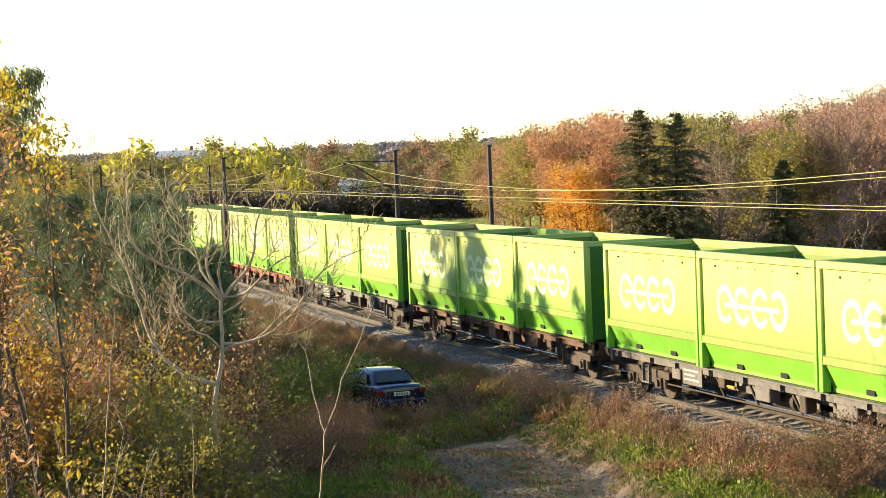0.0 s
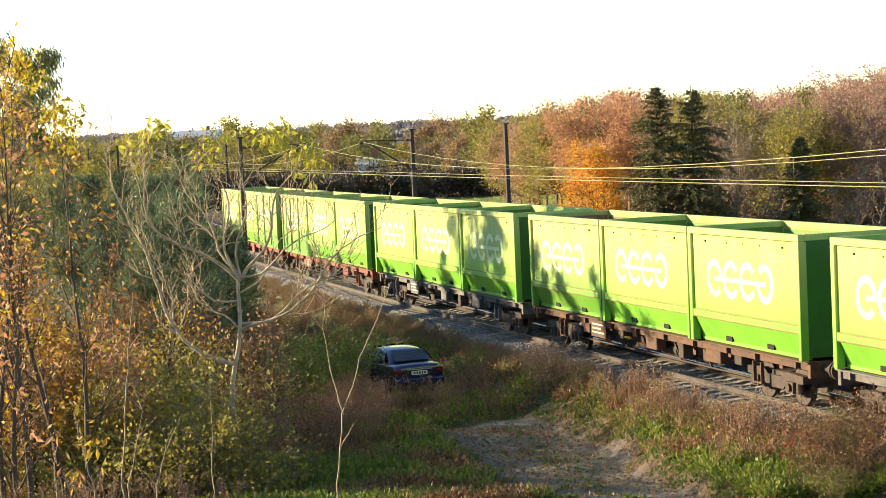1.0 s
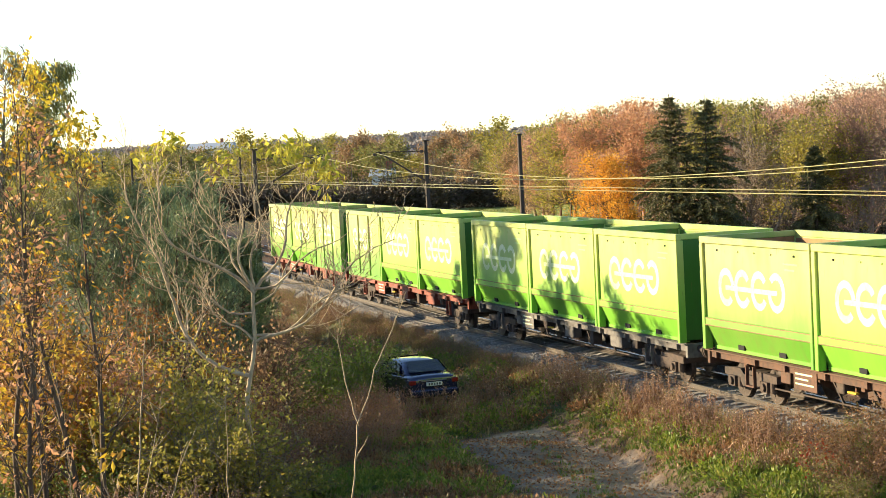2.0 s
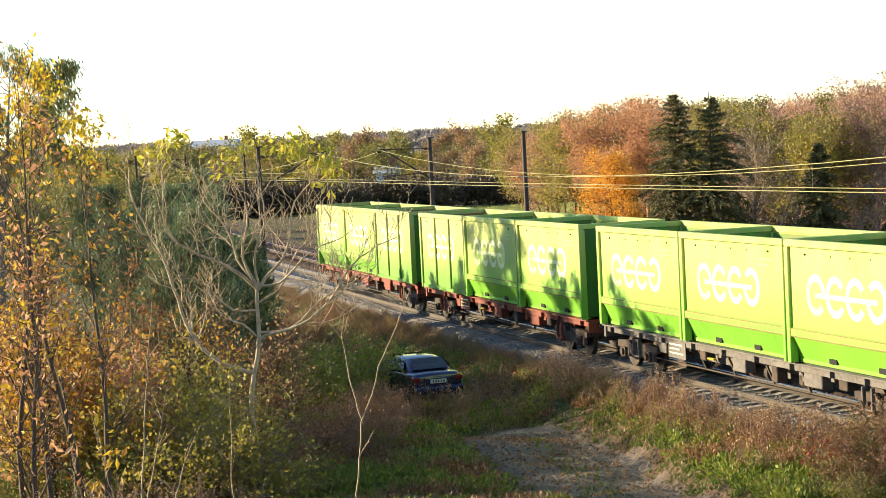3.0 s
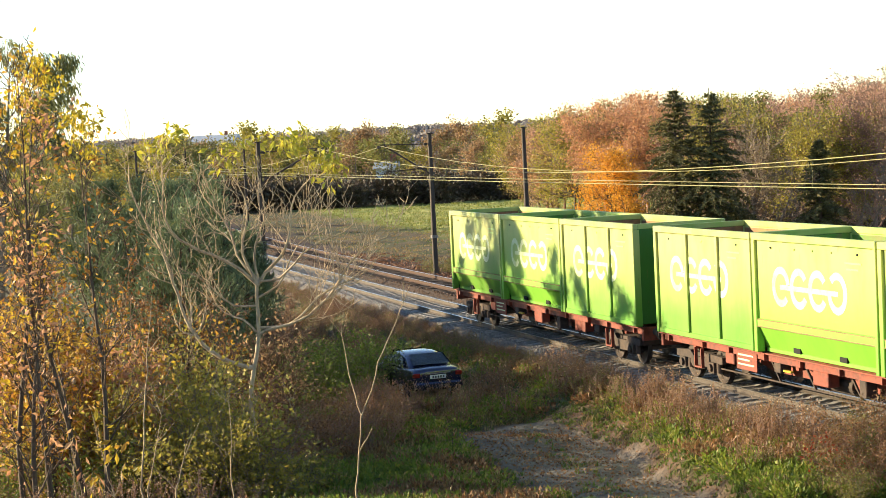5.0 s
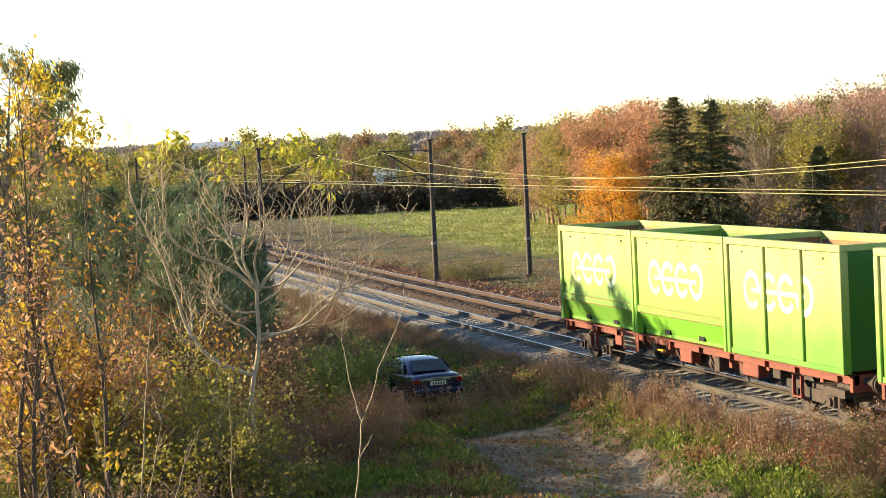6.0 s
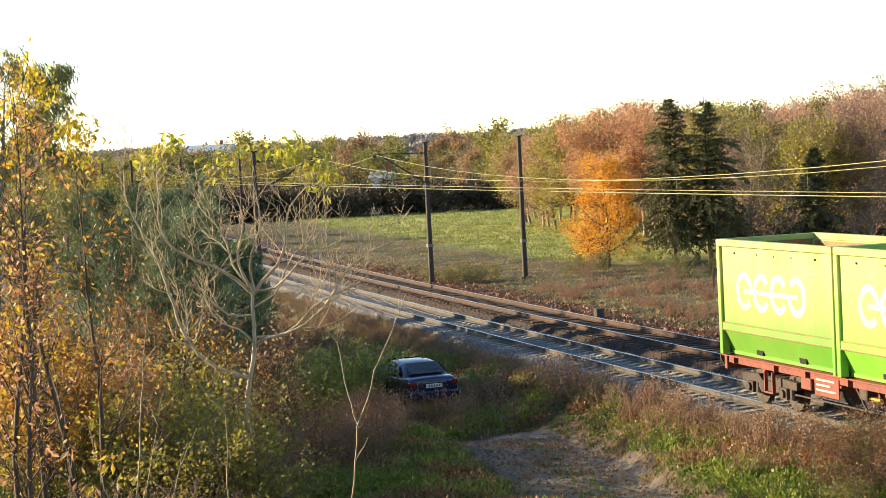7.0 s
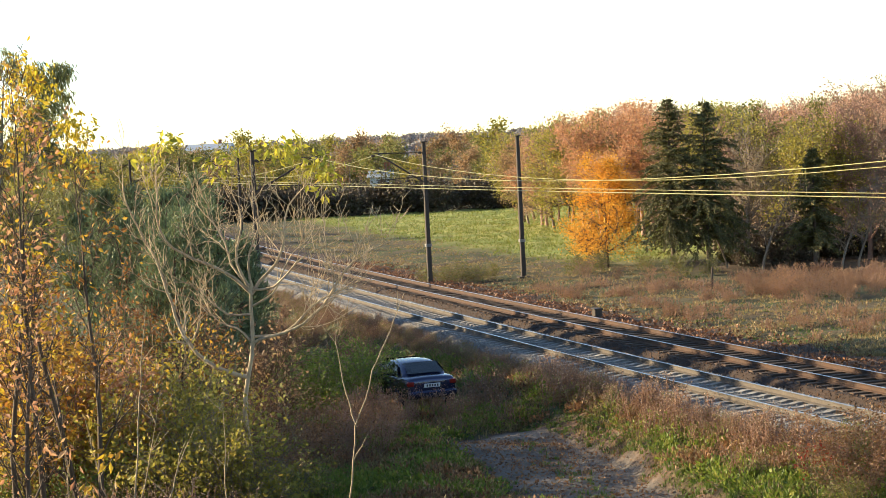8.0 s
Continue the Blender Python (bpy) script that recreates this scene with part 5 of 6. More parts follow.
# ---- saplings before the lane ----
def build_rod(points, r, label, twigs=0, seed=0, leaf=None, leaves=0, rooted=True):
    """A thin bare stem through a few points, with side twigs."""
    rng = np.random.default_rng(seed)
    x0, y0 = points[0][0], points[0][1]
    base = Vector((x0, y0, stand(x0, y0, 0.1)))
    st = tagged(new("sapling"), label, "sapling", "thin bare saplings")
    st.matrix_basis = Matrix.Translation(base)
    if not rooted:
        base = Vector(points[0])
        st.matrix_basis = Matrix.Translation(base)
    path = ([base] if rooted else []) + [Vector(p) for p in points]
    fine = []
    for a, b in zip(path, path[1:]):
        for k in range(4):
            fine.append(a.lerp(b, k / 4) - base + Vector(rng.normal(size=3) * 0.012))
    fine.append(path[-1] - base)
    n = len(fine) - 1
    v, f = chain(fine, [r * (1 - 0.75 * i / n) for i in range(n + 1)])
    piece("stem", mesh_of("stem", v, f, BARK_PALE, True), st)
    tips = []
    for _ in range(twigs):
        i = int(rng.integers(n // 3, n))
        way = [np.array(fine[i])]
        d = np.array((rng.normal() * 0.6, rng.normal() * 0.4, 0.8))
        for k in range(3):
            d = d + rng.normal(size=3) * 0.15
            way.append(way[-1] + d / np.linalg.norm(d) * rng.uniform(0.12, 0.22))
        v, f = chain(way, [r * 0.35, r * 0.32, r * 0.28, r * 0.22], 4)
        piece("twig", mesh_of("twig", v, f, BARK_PALE, True), st)
        tips.append(way[-1])
    if leaves:
        pts = np.array(tips)[rng.integers(0, len(tips), leaves)] + rng.normal(size=(leaves, 3)) * 0.08
        v, f = leaf_quads(rng, pts, 0.20, 0.4, None, 0.8)
        tagged(piece("leaves", mesh_of("foliage", v, f, leaf), st), kind="stuff")
    return st


fork = build_rod([(-1.96, 34, 0.62), (-1.78, 34, 1.91), (-1.45, 34, 2.9), (-1.1, 34, 3.6), (-0.82, 34, 4.25)], 0.021, "thin pale forked bare sapling", 3, 1)
limb = build_rod([(-1.78, 34, 1.91), (-1.98, 34, 2.7), (-2.07, 34, 3.4), (-2.03, 34, 3.95)], 0.014, "thin pale side limb", 2, 2, rooted=False)
for ob in list(limb.children):
    ob.parent = fork
    ob.matrix_basis = fork.matrix_basis.inverted() @ limb.matrix_basis
bpy.data.objects.remove(limb)
build_rod([(-5.81, 34, 0.81), (-5.7, 34, 2.0), (-5.55, 34, 3.2), (-5.43, 34, 4.27)], 0.022, "thin pale upright bare sapling", 1, 3)
build_rod([(-5.2, 34, 0.78), (-4.95, 34, 1.5), (-4.67, 34, 2.05)], 0.020, "short pale leaning bare sapling", 2, 4)
build_rod([(-4.18, 34, 0.85), (-4.15, 34, 1.8), (-4.13, 34, 2.79)], 0.014, "thin grey upright bare sapling", 3, 5)
build_rod([(-5.75, 34.3, 0.75), (-5.5, 34.2, 1.6), (-5.3, 34.1, 2.6)], 0.016, "bare sapling with pale side twigs", 9, 6)
build_rod([(-6.3, 34, 0.7), (-6.45, 34, 1.4), (-6.6, 34, 2.1)], 0.016, "small sapling with drooping yellow leaves", 8, 7, L_YELLOW, 46)
build_rod([(-7.0, 34, 0.7), (-7.0, 34, 1.2), (-6.95, 34, 1.6)], 0.014, "small bare sapling among weeds", 6, 8, L_RUSSET, 14)


# ---- weeds and grass ----
def weed_proto(seed, h, stems, leaf, heads, label):
    rng = np.random.default_rng(seed)
    segs, pts, dirs, tops = [], [], [], []
    for _ in range(stems):
        p = np.array((rng.normal() * 0.22, rng.normal() * 0.22, -0.05))
        d = np.array((rng.normal() * 0.22, rng.normal() * 0.22, 1.0))
        L = h * rng.uniform(0.6, 1.1)
        for k in range(3):
            d = d + rng.normal(size=3) * 0.12
            d /= np.linalg.norm(d)
            q = p + d * L / 3
            segs.append((*p, *q, 0.007, 0.006))
            for _ in range(6):
                pts.append(p + (q - p) * rng.random())
                dirs.append(rng.normal(size=3) + d * 0.4)
            p = q
        for _ in range(9):
            tops.append(p + rng.normal(size=3) * np.array((0.06, 0.06, 0.08)))
    thing = tagged(new("weed_clump"), label, "weeds", "dry weeds beside the railway")
    v, f = tubes(segs, 0.0)
    tagged(piece("stalk", mesh_of("stems", v, f, BARK_RED, False), thing), kind="stuff")
    v, f = leaf_quads(rng, pts, 0.075, 0.35, dirs, 0.4)
    tagged(piece("leaves", mesh_of("leaves", v, f, leaf), thing), kind="stuff")
    if heads:
        v, f = leaf_quads(rng, tops, 0.040, 0.7)
        tagged(piece("seed_head", mesh_of("heads", v, f, L_PALE), thing), kind="stuff")
    return thing


def weed_mass(protos, places, seed, lo, hi, label):
    """Many far clumps joined into one sheet of weeds."""
    rng = np.random.default_rng(seed)
    shapes = []
    for thing in protos:
        for ob in thing.children:
            me = ob.data
            co = np.empty(len(me.vertices) * 3, np.float32)
            me.vertices.foreach_get("co", co)
            ix = np.empty(len(me.loops), np.int32)
            me.loops.foreach_get("vertex_index", ix)
            shapes.append((thing, co.reshape(-1, 3), ix.reshape(-1, 4), me.materials[0]))
    mats = list(dict.fromkeys(m for *_, m in shapes))
    vs, fs, idx, at = [], [], [], 0
    for x, y in places:
        thing = protos[int(rng.integers(0, len(protos)))]
        a, k = rng.uniform(0, 2 * math.pi), rng.uniform(lo, hi)
        turn = np.array(((math.cos(a), math.sin(a), 0), (-math.sin(a), math.cos(a), 0), (0, 0, 1))) * k
        for owner, co, ix, mat in shapes:
            if owner is thing:
                vs.append(co @ turn + np.array((x, y, stand(x, y, 0.05))))
                fs.append(ix + at)
                idx.append(np.full(len(ix), mats.index(mat)))
                at += len(co)
    tagged(new("weeds", mesh_of("weeds", np.concatenate(vs), [np.concatenate(fs)], mats, False, np.concatenate(idx))), label, "weeds", kind="stuff")


WEEDS = [weed_proto(401, 1.0, 24, L_DRY, True, "dry brown weeds with pale fluffy seed heads"), weed_proto(402, 1.2, 20, L_DRY, True, "tall dry weeds with pale fluffy seed heads"),
         weed_proto(403, 0.8, 26, L_DRY, False, "low dry brown weeds"), weed_proto(404, 0.9, 22, L_OLIVE, True, "half-green weeds with pale seed heads")]


def weed_places():
    rng = np.random.default_rng(405)
    out = []
    for _ in range(2500):
        s = rng.uniform(-78, -36)
        lat = -rng.uniform(2.15, 7.0)
        q = on_line(s, lat)
        x, y = q[0], q[1]
        if road_gap(x, y) < 2.3 or abs(x) > 0.25 * y:
            continue
        keep = 0.9 if lat > -3.2 else 0.04
        if abs(x + 1.3) < 1.9 and 57 < y < 65:
            continue
        if rng.random() < keep and all((x - a) ** 2 + (y - b) ** 2 > 0.30 for a, b in out):
            out.append((x, y))
    return out[:150]


spots = weed_places()
scatter(WEEDS, [p for p in spots if p[1] < 56], 406, 0.6, 1.05)
scatter(WEEDS, [p for p in spots if p[1] >= 56], 410, 0.35, 0.6)
edge = []
rng = np.random.default_rng(415)
for _ in range(300):
    q = on_line(rng.uniform(-108, -52), -rng.uniform(1.75, 2.9))
    edge.append((q[0], q[1]))
weed_mass(WEEDS[2:4], edge, 416, 0.35, 0.6, "low brown weeds along the ballast edge")
tall = []
for _ in range(40):
    q = on_line(rng.uniform(-56, -36), -rng.uniform(1.95, 2.7))
    tall.append((q[0], q[1]))
scatter(WEEDS, tall, 417, 0.6, 0.95)
tall = []
for _ in range(16):
    q = on_line(rng.uniform(-47, -34), -rng.uniform(2.0, 2.7))
    tall.append((q[0], q[1]))
scatter(WEEDS[1:4], tall, 418, 0.6, 0.95)
side = [(-0.2, 57.0), (0.4, 57.6), (0.5, 58.6), (-0.6, 56.6), (-1.3, 56.8), (-2.0, 57.2), (0.9, 59.6), (1.2, 58.4), (-2.6, 58.0), (0.2, 56.2), (-2.7, 56.4), (-3.3, 57.0),
        (-7.2, 37.6), (-6.6, 37.4), (-7.8, 37.8), (-6.0, 37.8), (-5.2, 37.5), (-8.6, 38.2), (-4.4, 37.6)]
scatter(WEEDS[:2], side, 407, 0.75, 1.0)
rng = np.random.default_rng(408)
verge = []
for _ in range(90):
    s, lat = rng.uniform(-92, -60), rng.uniform(9.5, 17)
    q = on_line(s, lat)
    verge.append((q[0], q[1]))
weed_mass(WEEDS[2:3], [p for p in verge if p[0] < 0.25 * p[1]], 409, 0.6, 1.0, "low dry weeds on the far verge")


bank = []
for _ in range(70):
    y = rng.uniform(88, 101)
    bank.append((rng.uniform(0.150, 0.245) * y, y))
weed_mass(WEEDS[2:3], bank, 411, 0.7, 1.2, "dense dry brown weeds before the wood")


rough = []
for _ in range(900):
    x, y = rng.uniform(-11, -2.5), rng.uniform(62, 92)
    if -9.0 < line_coords(x, y)[1] < -2.3 and not (abs(x + 1.5) < 1.8 and abs(y - 61) < 3.4):
        rough.append((x, y))
weed_mass(WEEDS[1:4], rough[:170], 419, 0.6, 1.0, "rough brown and olive weeds below the near rails")


def blades(rng, x, y, h, width, per=7, splay=0.45):
    """Tufts: per blades fan out from each point."""
    tall = np.repeat(rng.uniform(0.5, 1.35, len(x)), per)
    x, y = np.repeat(x, per), np.repeat(y, per)
    n = len(x)
    a = rng.uniform(0, 2 * np.pi, n)
    e = np.stack((np.cos(a), np.sin(a), np.zeros(n)), 1)
    p = np.stack((x, y, ground_z(x, y) - 0.03), 1) + e * rng.uniform(0, 0.07, n)[:, None]
    w = np.stack((-e[:, 1], e[:, 0], e[:, 2]), 1) * (width * rng.uniform(0.6, 1.4, n))[:, None]
    L = (h * tall * rng.uniform(0.6, 1.2, n))[:, None]
    lean = rng.uniform(0.1, 2 * splay, n)[:, None]
    mid = p + (np.array((0, 0, 0.6)) + e * lean * 0.3) * L
    tip = p + (np.array((0, 0, 0.85)) + e * lean) * L
    v = np.stack((p - w, p + w, mid + w * 0.7, mid - w * 0.7, tip), 1).reshape(-1, 3)
    k = np.arange(n)[:, None] * 5
    return v, [k + np.array((0, 1, 2, 3)), k + np.array((3, 2, 4))]


def build_grass():
    rng = np.random.default_rng(501)
    n = 125000
    y = 38 + 72 * rng.uniform(0, 1, n) ** 1.9
    x = rng.uniform(-0.27, 0.27, n) * y
    s, lat = line_coords(x, y)
    patch = waves(x, y, 0.55) + 0.5 * waves(x, y, 1.7) + rng.normal(size=n) * 0.35 + 0.4 * (x > 2)
    gap = road_gap(x, y) + 0.22 * waves(x, y, 1.9)
    ok = (lat < -2.2) & ((gap > 1.5 + rng.uniform(0, 0.7, n)) | (lat > -4.3) | ((gap < 0.35) & (rng.random(n) < 0.25))) & (rng.random(n) < np.where((gap < 2.2) & (lat < -4.3), 0.6, 1.0))
    near_rail = lat > -3.1
    ok &= (x > -5) | (rng.random(n) < 0.3)
    for sel, h, w, mat, name, label in ((ok & (patch > -0.45) & ~near_rail, 0.13, 0.011, G_GREEN, "green_grass", "rough green autumn grass"),
                                        (ok & ((patch <= -0.45) | near_rail), 0.20, 0.009, G_DRY, "dry_grass", "rough straw-coloured autumn grass")):
        v, f = blades(rng, x[sel], y[sel], h, w)
        tagged(new(name, mesh_of(name, v, f, mat)), label, "grass", kind="stuff")
    n = 62000
    y = 62 + 160 * rng.uniform(0, 1, n) ** 1.6
    x = rng.uniform(-0.2, 0.27, n) * y
    s, lat = line_coords(x, y)
    ok = (lat > 8.3 + 0.8 * waves(x, y, 0.7)) & (lat < 19 + rng.normal(size=n) * 2) & (waves(x, y, 0.6) > -0.8)
    patch = waves(x, y, 0.3) + rng.normal(size=n) * 0.4
    for sel, h, mat, name in ((ok & (patch > 0.75), 0.11, G_GREEN, "green_grass"), (ok & (patch <= 0.75), 0.15, G_DRY, "dry_grass")):
        v, f = blades(rng, x[sel], y[sel], h, 0.016, 5)
        tagged(new(name, mesh_of(name, v, f, mat)), "long rough grass on the railway's far verge", "grass", kind="stuff")
    n = 24000
    y = rng.uniform(118, 228, n)
    x = rng.uniform(-0.16, 0.12, n) * y
    s, lat = line_coords(x, y)
    sel = lat > 19 + rng.normal(size=n)
    v, f = blades(rng, x[sel], y[sel], 0.2, 0.03, 4)
    tagged(new("meadow_grass", mesh_of("meadow_grass", v, f, G_MEADOW)), "short green meadow grass", "grass", kind="stuff")
    # low leafy herbs in clumps on the banks
    for mat, name, label, count, keep in ((G_HERB, "herbs", "low clumps of green herbs and nettles", 4600, lambda p: p > -0.15),
                                          (L_DRY, "herbs", "low clumps of withered brown herbs", 2300, lambda p: p <= 0.05),
                                          (G_DRY, "herbs", "low clumps of bleached straw", 2600, lambda p: (p > -0.6) & (p < 0.45))):
        y = 37.5 + 32 * rng.uniform(0, 1, count * 3) ** 1.6
        x = rng.uniform(-0.26, 0.26, count * 3) * y
        s, lat = line_coords(x, y)
        p = waves(x, y, 0.8) + 0.4 * waves(x, y, 2.1) + 0.35 * (x > 3)
        ok = keep(p) & (lat < -2.6) & (road_gap(x, y) > 2.15) & ~((np.abs(x + 1.5) < 1.6) & (np.abs(y - 61) < 3.2))
        x, y = x[ok][:count], y[ok][:count]
        per = 26
        size = np.repeat(rng.uniform(0.5, 1.25, len(x)), per)
        x, y = np.repeat(x, per), np.repeat(y, per)
        d = rng.normal(size=(len(x), 3))
        d /= np.linalg.norm(d, axis=1, keepdims=True)
        d[:, 2] = np.abs(d[:, 2])
        pts = np.stack((x, y, ground_z(x, y)), 1) + d * (size * rng.uniform(0.4, 1.0, len(x)))[:, None] * np.array((0.34, 0.34, 0.32))
        v, f = leaf_quads(rng, pts, 0.11, 0.30 if mat is G_DRY else 0.5, d + np.array((0, 0, 0.3)))
        tagged(new(name, mesh_of(name, v, f, mat)), label, "herbs", kind="stuff")
    # fallen leaves on the soil beside the far rails
    n = 9000
    s, lat = rng.uniform(-125, -45, n), 6.0 + rng.gamma(2.0, 0.8, n)
    pts = np.stack([N2[k] * (OFF + lat + BEND * s * s) + U2[k] * s for k in (0, 1)], 1)
    pts = np.concatenate((pts, ground_z(pts[:, 0], pts[:, 1])[:, None] + 0.03), 1)
    v, f = leaf_quads(rng, pts, 0.13, 0.6, np.stack((rng.normal(size=n), rng.normal(size=n), np.abs(rng.normal(size=n)) * 0.5), 1))
    tagged(new("fallen_leaves", mesh_of("fallen_leaves", v, f, L_LITTER)), "russet leaves fallen beside the rails", "leaves", kind="stuff")
    # fallen leaves and clods along the lane
    n = 7000
    k = rng.integers(0, len(ROAD) - 1, n)
    t = rng.random(n)
    R = np.array(ROAD)
    c = R[k] * (1 - t)[:, None] + R[k + 1] * t[:, None]
    x, y = c[:, 0] + rng.normal(size=n) * 1.5, c[:, 1] + rng.normal(size=n) * 0.5
    pts = np.stack((x, y, ground_z(x, y) + 0.015), 1)
    d = np.stack((rng.normal(size=n), rng.normal(size=n), np.abs(rng.normal(size=n)) * 0.2), 1)
    v, f = leaf_quads(rng, pts, 0.075, 0.6, d)
    tagged(new("fallen_leaves", mesh_of("fallen_leaves", v, f, L_DRY)), "dry brown leaves fallen on the lane", "leaves", kind="stuff")


build_grass()


# ---- small things beside the rails ----
stub = tagged(new("marker_post"), "short dark wooden stump post in dry grass", "post")
put(stub, 12.9, 93.9)
bm = bmesh.new()
cyl(bm, 0.07, 1.2, Matrix.Translation((0, 0, 0.5)) @ Matrix.Rotation(radians(4), 4, "Y"), 7, 0.055)
part("post", bm, BARK_DARK, stub)
box = tagged(new("cable_box"), "small grey trackside cable box with lid", "box")
q = on_line(-72.8, 6.4)
put(box, q[0], q[1], heading(-72.8))
part("body", boxes((-0.2, 0.2, -0.16, 0.16, -0.1, 0.42), bevel=0.02), MAST, box)
part("lid", boxes((-0.23, 0.23, -0.19, 0.19, 0.42, 0.48), bevel=0.015), STEEL_DARK, box)


# ---- car ----
def build_car():
    """A saloon, its nose along +x, origin on the ground at its middle."""
    car = tagged(new("car"), "dark blue four-door saloon car parked among weeds", "car")

    def loft(sections, mat, name, label=""):
        bm = bmesh.new()
        rings = []
        for x, pts in sections:
            rings.append([bm.verts.new((x, y, z)) for y, z in pts])
        k = len(rings[0])
        for a, b in zip(rings, rings[1:]):
            for i in range(k):
                bm.faces.new((a[i], a[(i + 1) % k], b[(i + 1) % k], b[i]))
        bm.faces.new(rings[0])
        bm.faces.new(rings[-1][::-1])
        ob = part(name, bm, mat, car, label, True)
        m = ob.modifiers.new("round", "SUBSURF")
        m.levels = m.render_levels = 2
        return ob

    def hull(w, z0, z1, crown=0.03):
        return [(-w * 0.9, z0), (-w, z0 + 0.18), (-w, (z0 + z1) / 2), (-w * 0.97, z1 - 0.06), (-w * 0.86, z1), (0, z1 + crown), (w * 0.86, z1), (w * 0.97, z1 - 0.06), (w, (z0 + z1) / 2), (w, z0 + 0.18), (w * 0.9, z0)]
    loft([(-2.26, hull(0.72, 0.42, 0.86)), (-2.22, hull(0.80, 0.32, 0.98)), (-1.9, hull(0.85, 0.24, 1.02)), (-1.2, hull(0.87, 0.2, 0.99)), (0.0, hull(0.87, 0.2, 0.97)), (0.9, hull(0.87, 0.2, 0.97)),
          (1.5, hull(0.85, 0.22, 0.92)), (2.05, hull(0.80, 0.26, 0.80)), (2.25, hull(0.66, 0.34, 0.68))], CAR_BLUE, "body")

    def cabin(w0, w1, z1):
        return [(-w0, 0.93), (-w0 * 0.96, 1.0), (-w1 * 1.03, z1 - 0.07), (-w1 * 0.8, z1), (0, z1 + 0.02), (w1 * 0.8, z1), (w1 * 1.03, z1 - 0.07), (w0 * 0.96, 1.0), (w0, 0.93)]
    loft([(-1.72, cabin(0.70, 0.68, 1.02)), (-1.45, cabin(0.77, 0.66, 1.18)), (-1.05, cabin(0.80, 0.62, 1.385)), (-0.4, cabin(0.81, 0.62, 1.42)), (0.25, cabin(0.81, 0.62, 1.39)), (0.75, cabin(0.80, 0.66, 1.18)), (1.15, cabin(0.76, 0.7, 1.0))], CAR_BLUE, "cabin")
    bm = bmesh.new()
    vs = [bm.verts.new(p) for p in ((-1.70, -0.60, 1.06), (-1.70, 0.60, 1.06), (-1.17, 0.52, 1.355), (-1.17, -0.52, 1.355))]
    bm.faces.new(vs)
    bmesh.ops.solidify(bm, geom=list(bm.faces), thickness=0.02)
    part("rear_window", bm, CAR_GLASS, car, "dark tinted rear window").location = (-0.035, 0, 0.02)
    bm = bmesh.new()
    vs = [bm.verts.new(p) for p in ((1.02, -0.6, 1.06), (1.02, 0.6, 1.06), (0.45, 0.52, 1.36), (0.45, -0.52, 1.36))]
    bm.faces.new(vs)
    bmesh.ops.solidify(bm, geom=list(bm.faces), thickness=0.02)
    part("windscreen", bm, CAR_GLASS, car).location = (0.05, 0, 0.02)
    for k in (-1, 1):
        for pts in (((-1.35, 1.03), (-0.35, 1.03), (-0.35, 1.35), (-1.0, 1.33)), ((-0.27, 1.03), (0.75, 1.03), (0.3, 1.33), (-0.27, 1.35))):
            bm = bmesh.new()
            vs = [bm.verts.new((x, k * (0.80 if z < 1.2 else 0.665), z)) for x, z in pts]
            bm.faces.new(vs)
            bmesh.ops.solidify(bm, geom=list(bm.faces), thickness=0.02)
            part("side_window", bm, CAR_GLASS, car)
        part("tail_lamp", boxes((-2.262, -2.12, min(k * 0.58, k * 0.80), max(k * 0.58, k * 0.80), 0.74, 0.88), bevel=0.02), LAMP_RED, car, "red tail lamp")
        part("door_handle", boxes((-0.75, -0.55, min(k * 0.86, k * 0.885), max(k * 0.86, k * 0.885), 0.80, 0.83)), CAR_BLUE, car)
        part("mirror", boxes((0.55, 0.68, min(k * 0.84, k * 1.0), max(k * 0.84, k * 1.0), 1.0, 1.12), bevel=0.03), CAR_BLUE, car)
    part("rear_bumper", boxes((-2.33, -2.15, -0.80, 0.80, 0.36, 0.58), bevel=0.05), CAR_BLUE, car)
    plate = part("number_plate", boxes((-2.285, -2.25, -0.26, 0.26, 0.68, 0.80), bevel=0.004), PLATE, car, "white plate with dark bars")
    for j in range(5):
        part("plate_bar", boxes((-2.289, -2.284, -0.2 + 0.085 * j, -0.15 + 0.085 * j, 0.705, 0.775)), PLATE_DARK, plate)
    part("boot_trim", boxes((-2.275, -2.2, -0.42, 0.42, 0.83, 0.86), bevel=0.005), CHROME, car)
    for x in (-1.35, 1.35):
        for k in (-1, 1):
            bm = cyl(bmesh.new(), 0.31, 0.20, Matrix.Rotation(radians(90), 4, "X"), 24)
            bmesh.ops.bevel(bm, geom=[e for e in bm.edges if e.calc_length() < 0.15], offset=0.03, segments=2, affect="EDGES")
            wheel = part("wheel", bm, RUBBER, car)
            wheel.matrix_basis = pose(x, k * 0.80, 0.31)
            part("rim", cyl(bmesh.new(), 0.20, 0.21, Matrix.Rotation(radians(90), 4, "X"), 16), CHROME, wheel)
    return car


car = build_car()
car.matrix_basis = pose(-1.5, 61.0, stand(-1.5, 61.0), 0, 0, 90 + 21)


# ---- what moves ----
def rolling(s, z, span):
    """A pose on the rails for a thing whose length runs forwards from s."""
    a, b = on_line(s, 0, z), on_line(s + span, 0, z)
    d = b - a
    return pose(a[0], a[1], z, 0, 0, math.degrees(math.atan2(d[1], d[0])))


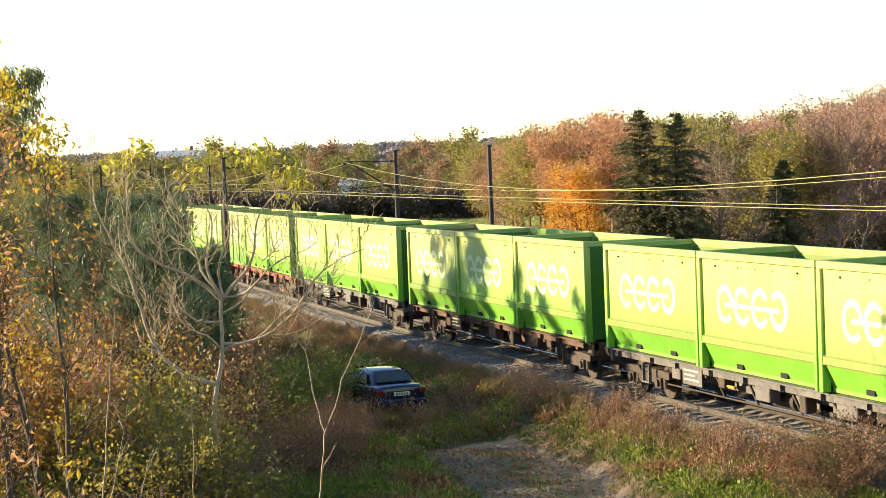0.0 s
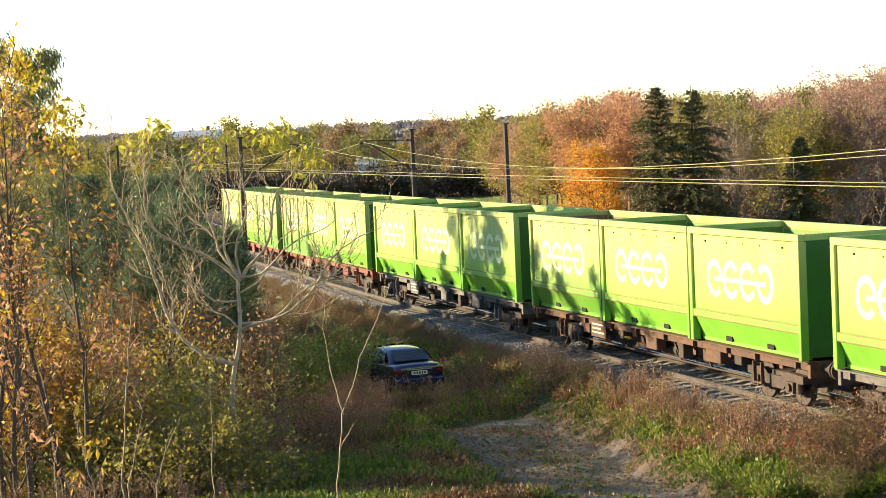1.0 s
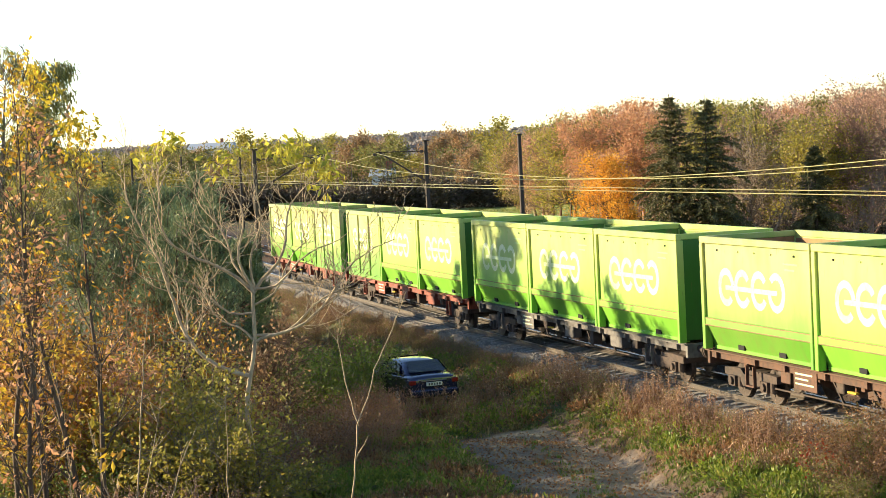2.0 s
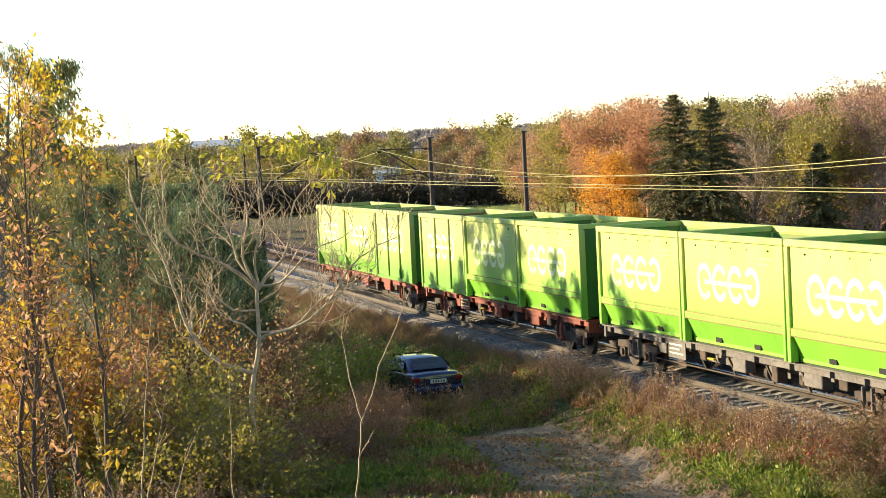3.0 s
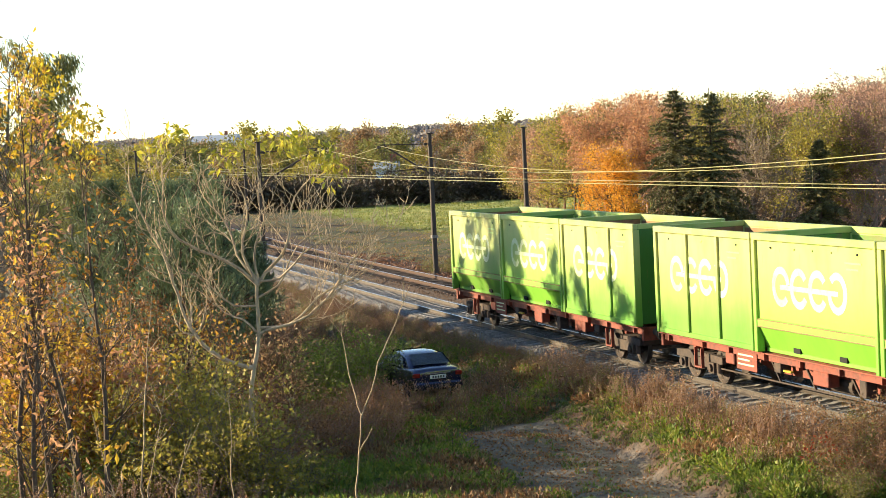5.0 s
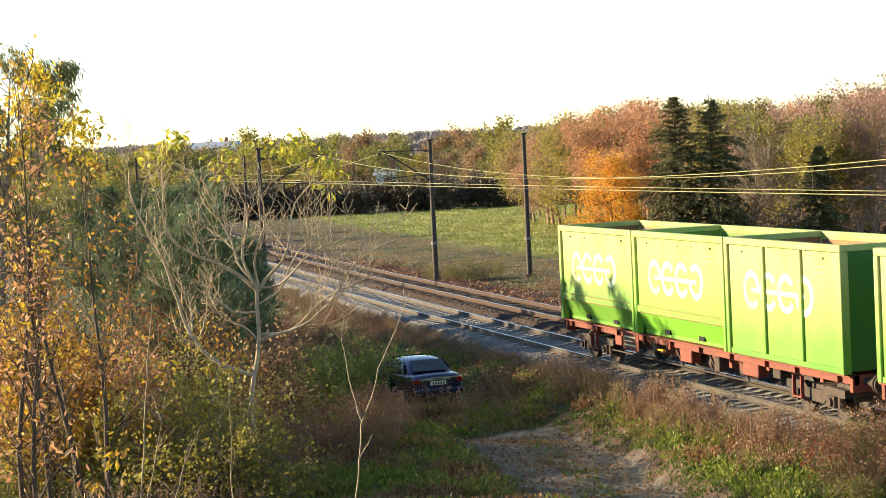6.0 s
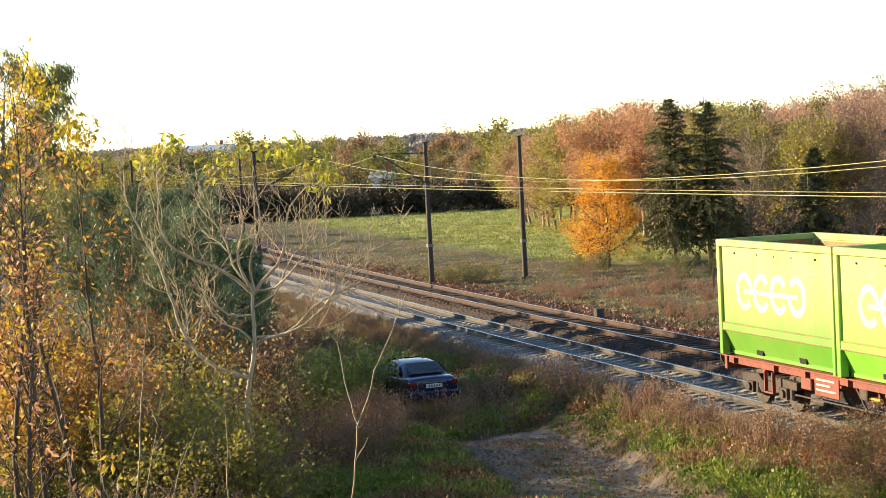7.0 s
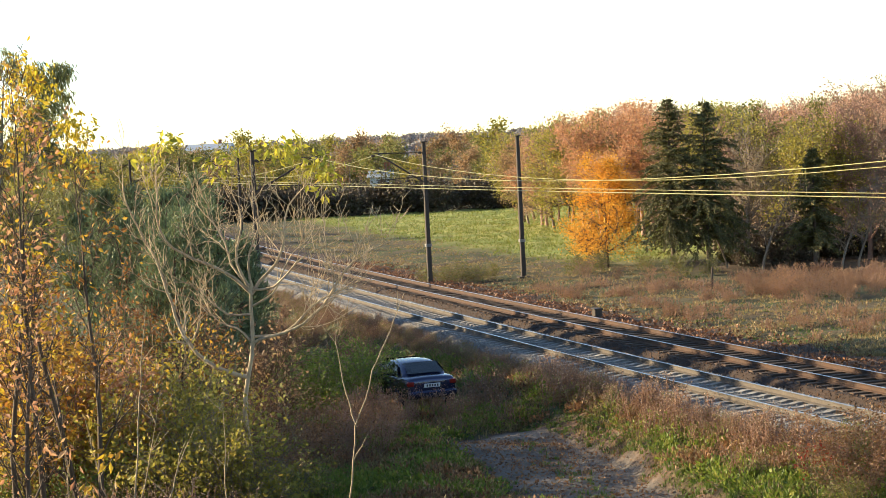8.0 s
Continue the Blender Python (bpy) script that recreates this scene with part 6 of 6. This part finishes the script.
def motions():
    times = [k * 0.5 for k in range(17)]
    for thing, ahead, z in MOVERS:
        span = PITCH if z == 0.0 else CL
        walk(thing, [(t, rolling(REAR0 + SPEED * t + ahead, z, span)) for t in times])
        for bogie in thing.children:
            if bogie.name.startswith("bogie"):
                for ws in bogie.children:
                    if ws.name.startswith("wheelset"):
                        x = ws.location[0]
                        walk(ws, [(k / FPS, pose(x, 0, 0, 0, math.degrees(SPEED * k / FPS / 0.46) % 360, 0)) for k in range(241)])


motions()
